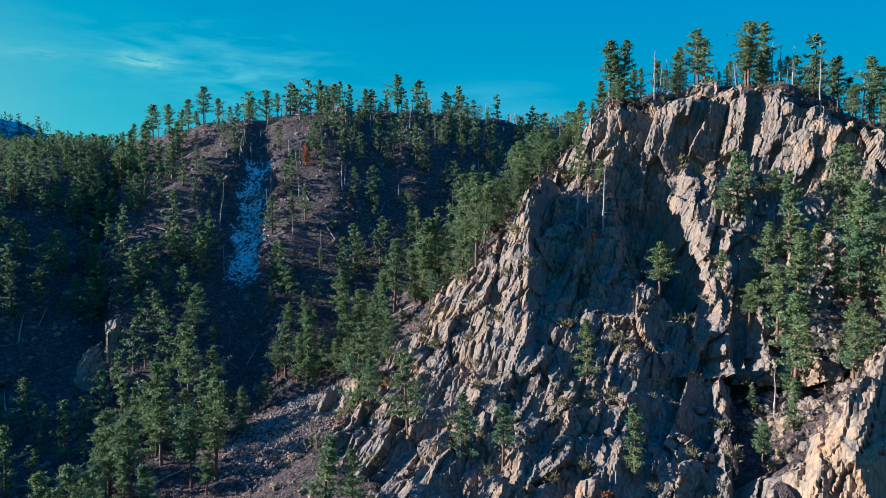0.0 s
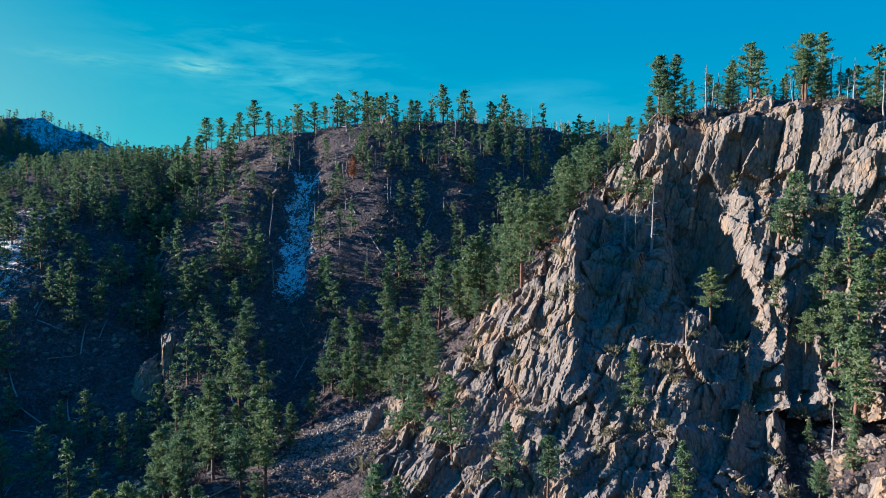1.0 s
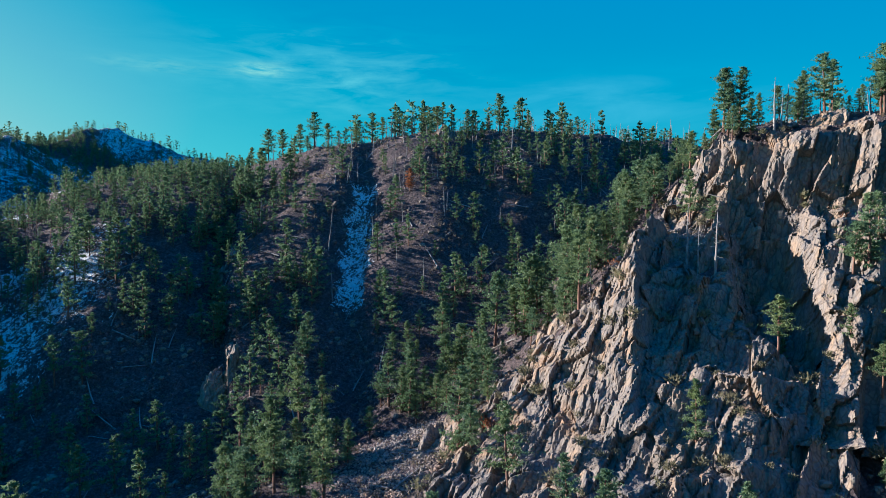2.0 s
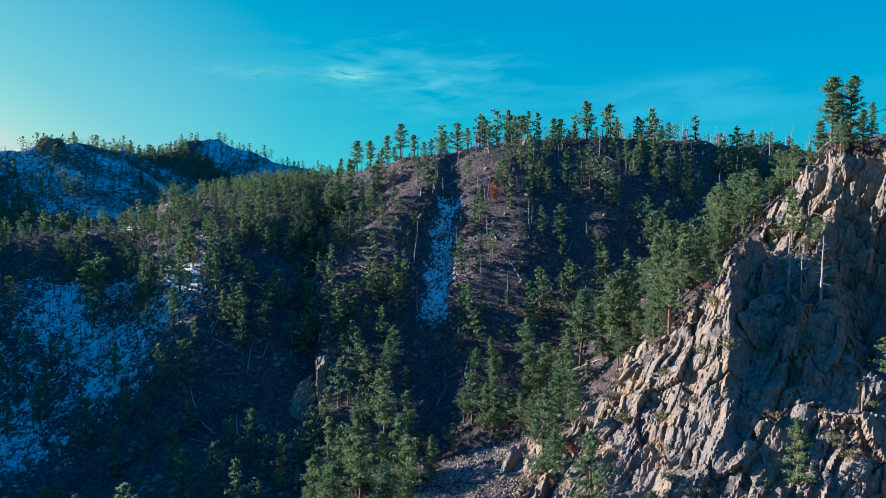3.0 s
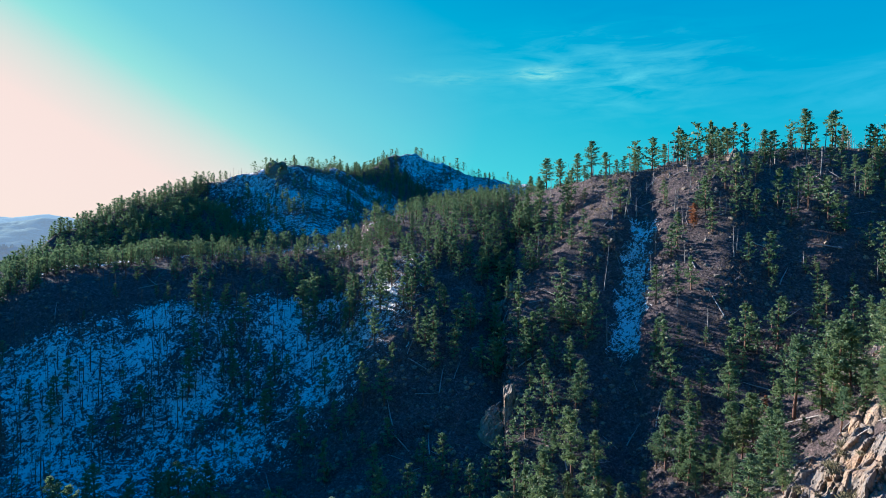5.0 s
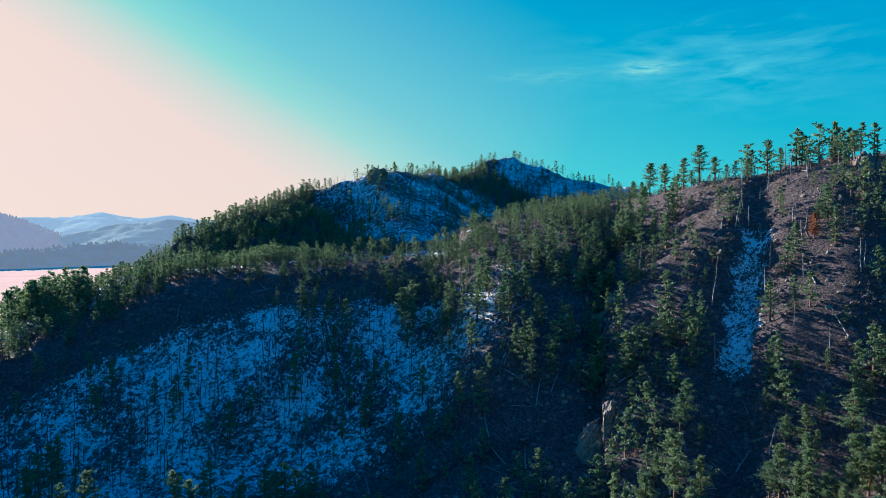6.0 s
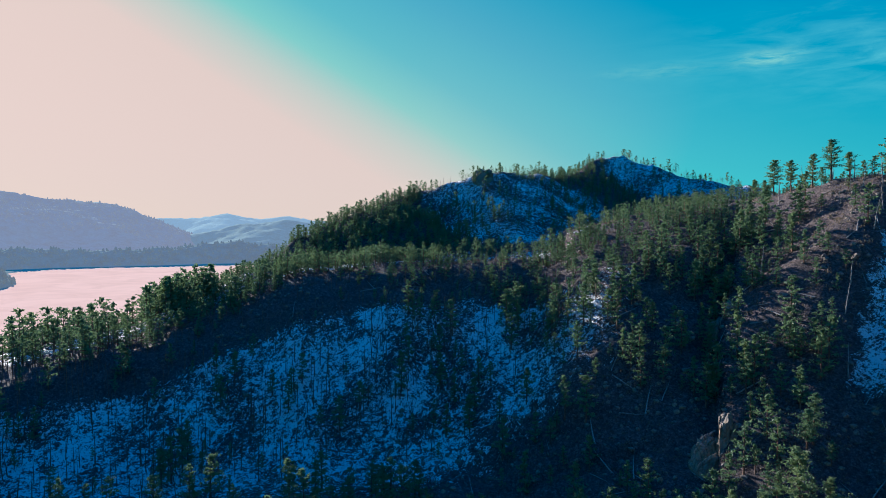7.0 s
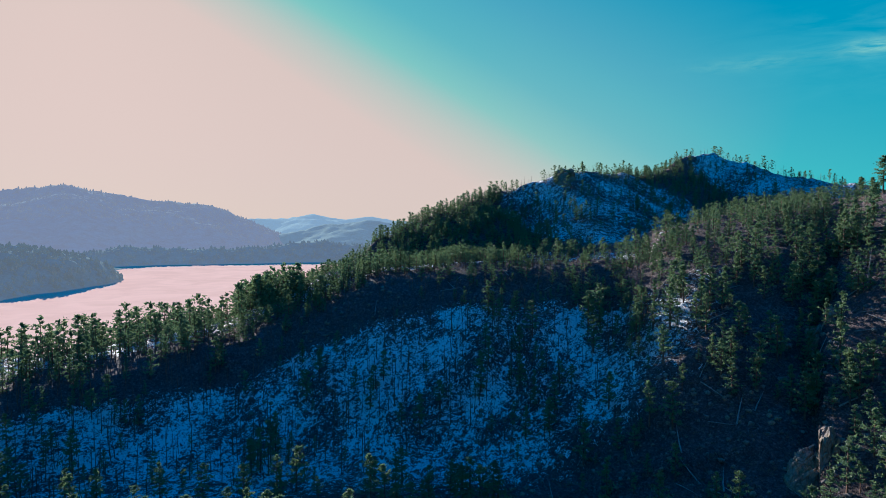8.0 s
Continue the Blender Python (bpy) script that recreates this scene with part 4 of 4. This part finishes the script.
kinds_of_bush = []
for k in range(6):
    kinds_of_bush.append(mesh_from("shrub", *bush(rng, 1.0, 90), LEDGE_BRUSH if k < 5 else RUST))
for x, y in scatter(rng, (-30, 92, 110, 190), 1200, ledges, 4.0)[:170]:
    k = min(int(rng.integers(0, 16)) // 3, 5)
    ob = new("shrub", kinds_of_bush[k])
    ob.matrix_world = place(x, y, rng.uniform(0, 360), rng.uniform(0.9, 2.3), 0.5)
    tagged(ob, "low dry olive-brown shrub growing from a rock ledge" if k < 5 else "rusty orange shrub growing from a rock ledge", "shrub", "shrubs on the rock ledges")

# ---- distance across the lake ----


# aerial haze is put in as a faint glow of the hills' own surface
def haze_material(name, base, haze_color, haze_glow):
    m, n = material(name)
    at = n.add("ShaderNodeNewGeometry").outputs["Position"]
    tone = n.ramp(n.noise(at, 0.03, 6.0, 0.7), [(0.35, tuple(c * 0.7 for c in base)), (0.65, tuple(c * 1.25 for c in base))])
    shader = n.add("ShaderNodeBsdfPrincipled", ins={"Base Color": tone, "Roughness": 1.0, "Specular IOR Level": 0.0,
                                                    "Emission Color": haze_color, "Emission Strength": haze_glow})
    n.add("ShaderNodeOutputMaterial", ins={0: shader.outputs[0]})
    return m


def hill_height(line, slope, seed, gx, gy):
    d, zed, _ = along(line, gx + 50 * fbm(gx / 260, gy / 260, 1.0, 3, seed), gy + 50 * fbm(gx / 260, gy / 260, 7.0, 3, seed + 5))
    z = zed - drop(slope, d) + 14 * fbm(gx / 180, gy / 180, 2.0, 3, seed + 9)
    return z + 5 * np.clip(z / 30, 0, 1) * (0.5 + fbm(gx / 17, gy / 17, 4.0, 2, seed + 13))


SPIKES = []
for _ in range(5):
    v, f = tube([(0, 0, -3), (0, 0, 3), (0, 0, 8)], np.array([3.4, 3.0, 0.6]) * rng.uniform(0.8, 1.2), 5)
    SPIKES.append((v + rng.normal(0, 0.35, v.shape), f))


def distant_hill(label, line, slope, step, seed, m, trees=0):
    """A wooded hill range, with the crowns of its trees where they can be told apart."""
    xs, ys = [p[0] for p in line], [p[1] for p in line]
    gx, gy = np.meshgrid(np.arange(min(xs) - 700, max(xs) + 1250, step), np.arange(min(ys) - 500, max(ys) + 500, step))
    z = hill_height(line, slope, seed, gx, gy)
    faces = grid_faces(*gx.shape)
    flat = np.maximum(z, -6.0).ravel()
    faces = faces[(flat[faces] > -5).any(1)]
    used, inverse = np.unique(faces, return_inverse=True)
    verts = np.stack([gx, gy, np.maximum(z, -6.0)], -1).reshape(-1, 3)[used]
    hill = tagged(new("backdrop", mesh_from("backdrop", verts, inverse.reshape(-1, 4), m, True)), label, "hills", kind="structure")
    if trees:
        parts = []
        tx_, ty_ = rng.uniform(min(xs) - 150, max(xs) + 350, trees * 3), rng.uniform(min(ys) - 200, max(ys) + 200, trees * 3)
        tz = hill_height(line, slope, seed, tx_, ty_)
        keep = np.flatnonzero(tz > 3)[:trees]
        for k in keep:
            v, f = SPIKES[int(rng.integers(0, 5))]
            parts.append((v * rng.uniform(0.6, 1.25) + (tx_[k], ty_[k], tz[k]), f))
        tagged(new("far_woods", mesh_from("far_woods", *joined(parts), m)), "distant pine crowns on the hills round the lake", "trees", kind="stuff")
    return hill


# each range and its tree crowns glow a little in place of haze
distant_hill("wooded hills across the frozen lake, haze put in as a faint glow", [(-3180, -900, 220), (-3192, -212, 255), (-3200, 50, 288), (-3190, 267, 243), (-3137, 627, 204), (-3088, 838, 130), (-3050, 1000, 50)],
             [(0, 0), (300, 70), (700, 180), (1100, 300), (1400, 400)], 14.0, 300, haze_material("lake_hills_haze", (0.13, 0.18, 0.17), (0.54, 0.50, 0.52, 1), 0.15), 2600)
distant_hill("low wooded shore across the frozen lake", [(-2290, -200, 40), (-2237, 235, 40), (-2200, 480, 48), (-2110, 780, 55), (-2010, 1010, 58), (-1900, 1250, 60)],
             [(0, 0), (60, 14), (170, 70), (240, 110)], 10.0, 310, haze_material("shore_woods_haze", (0.12, 0.17, 0.15), (0.48, 0.50, 0.52, 1), 0.10), 2200)
distant_hill("low hills beyond the lake, haze put in as a faint glow", [(-2950, 860, 70), (-2850, 1040, 110), (-2745, 1210, 138), (-2650, 1400, 115), (-2600, 1700, 110)], [(0, 0), (300, 90), (600, 230)], 18.0, 320, haze_material("low_hills_haze", (0.13, 0.18, 0.17), (0.50, 0.56, 0.56, 1), 0.13))
distant_hill("far mountains on the horizon, paled by a haze glow", [(-4145, 700, 135), (-4145, 1142, 150), (-4058, 1421, 186), (-3950, 1700, 158), (-3797, 2018, 148), (-3600, 2700, 140)], [(0, 0), (400, 90), (700, 250)], 22.0, 340, haze_material("far_mountains_haze", (0.13, 0.18, 0.17), (0.50, 0.60, 0.62, 1), 0.20))
distant_hill("wooded headland reaching into the frozen lake", [(-1050, -420, 90), (-1420, -210, 84), (-1760, -40, 66), (-1930, 70, 20)], [(0, 0), (110, 34), (240, 110), (300, 160)], 7.0, 360, haze_material("headland_woods_haze", (0.13, 0.18, 0.17), (0.50, 0.50, 0.46, 1), 0.085), 2600)

# ---- slabs of the rock faces ----
rng = np.random.default_rng(19)
for (ob, places), (count, size) in zip(SLABS, [(110, 0.9), (90, 1.1), (40, 0.8), (60, 1.25)] + [(26, 0.9)] * (len(KNOBS) - 1)):
    dress(rng, ob, places, count, size)
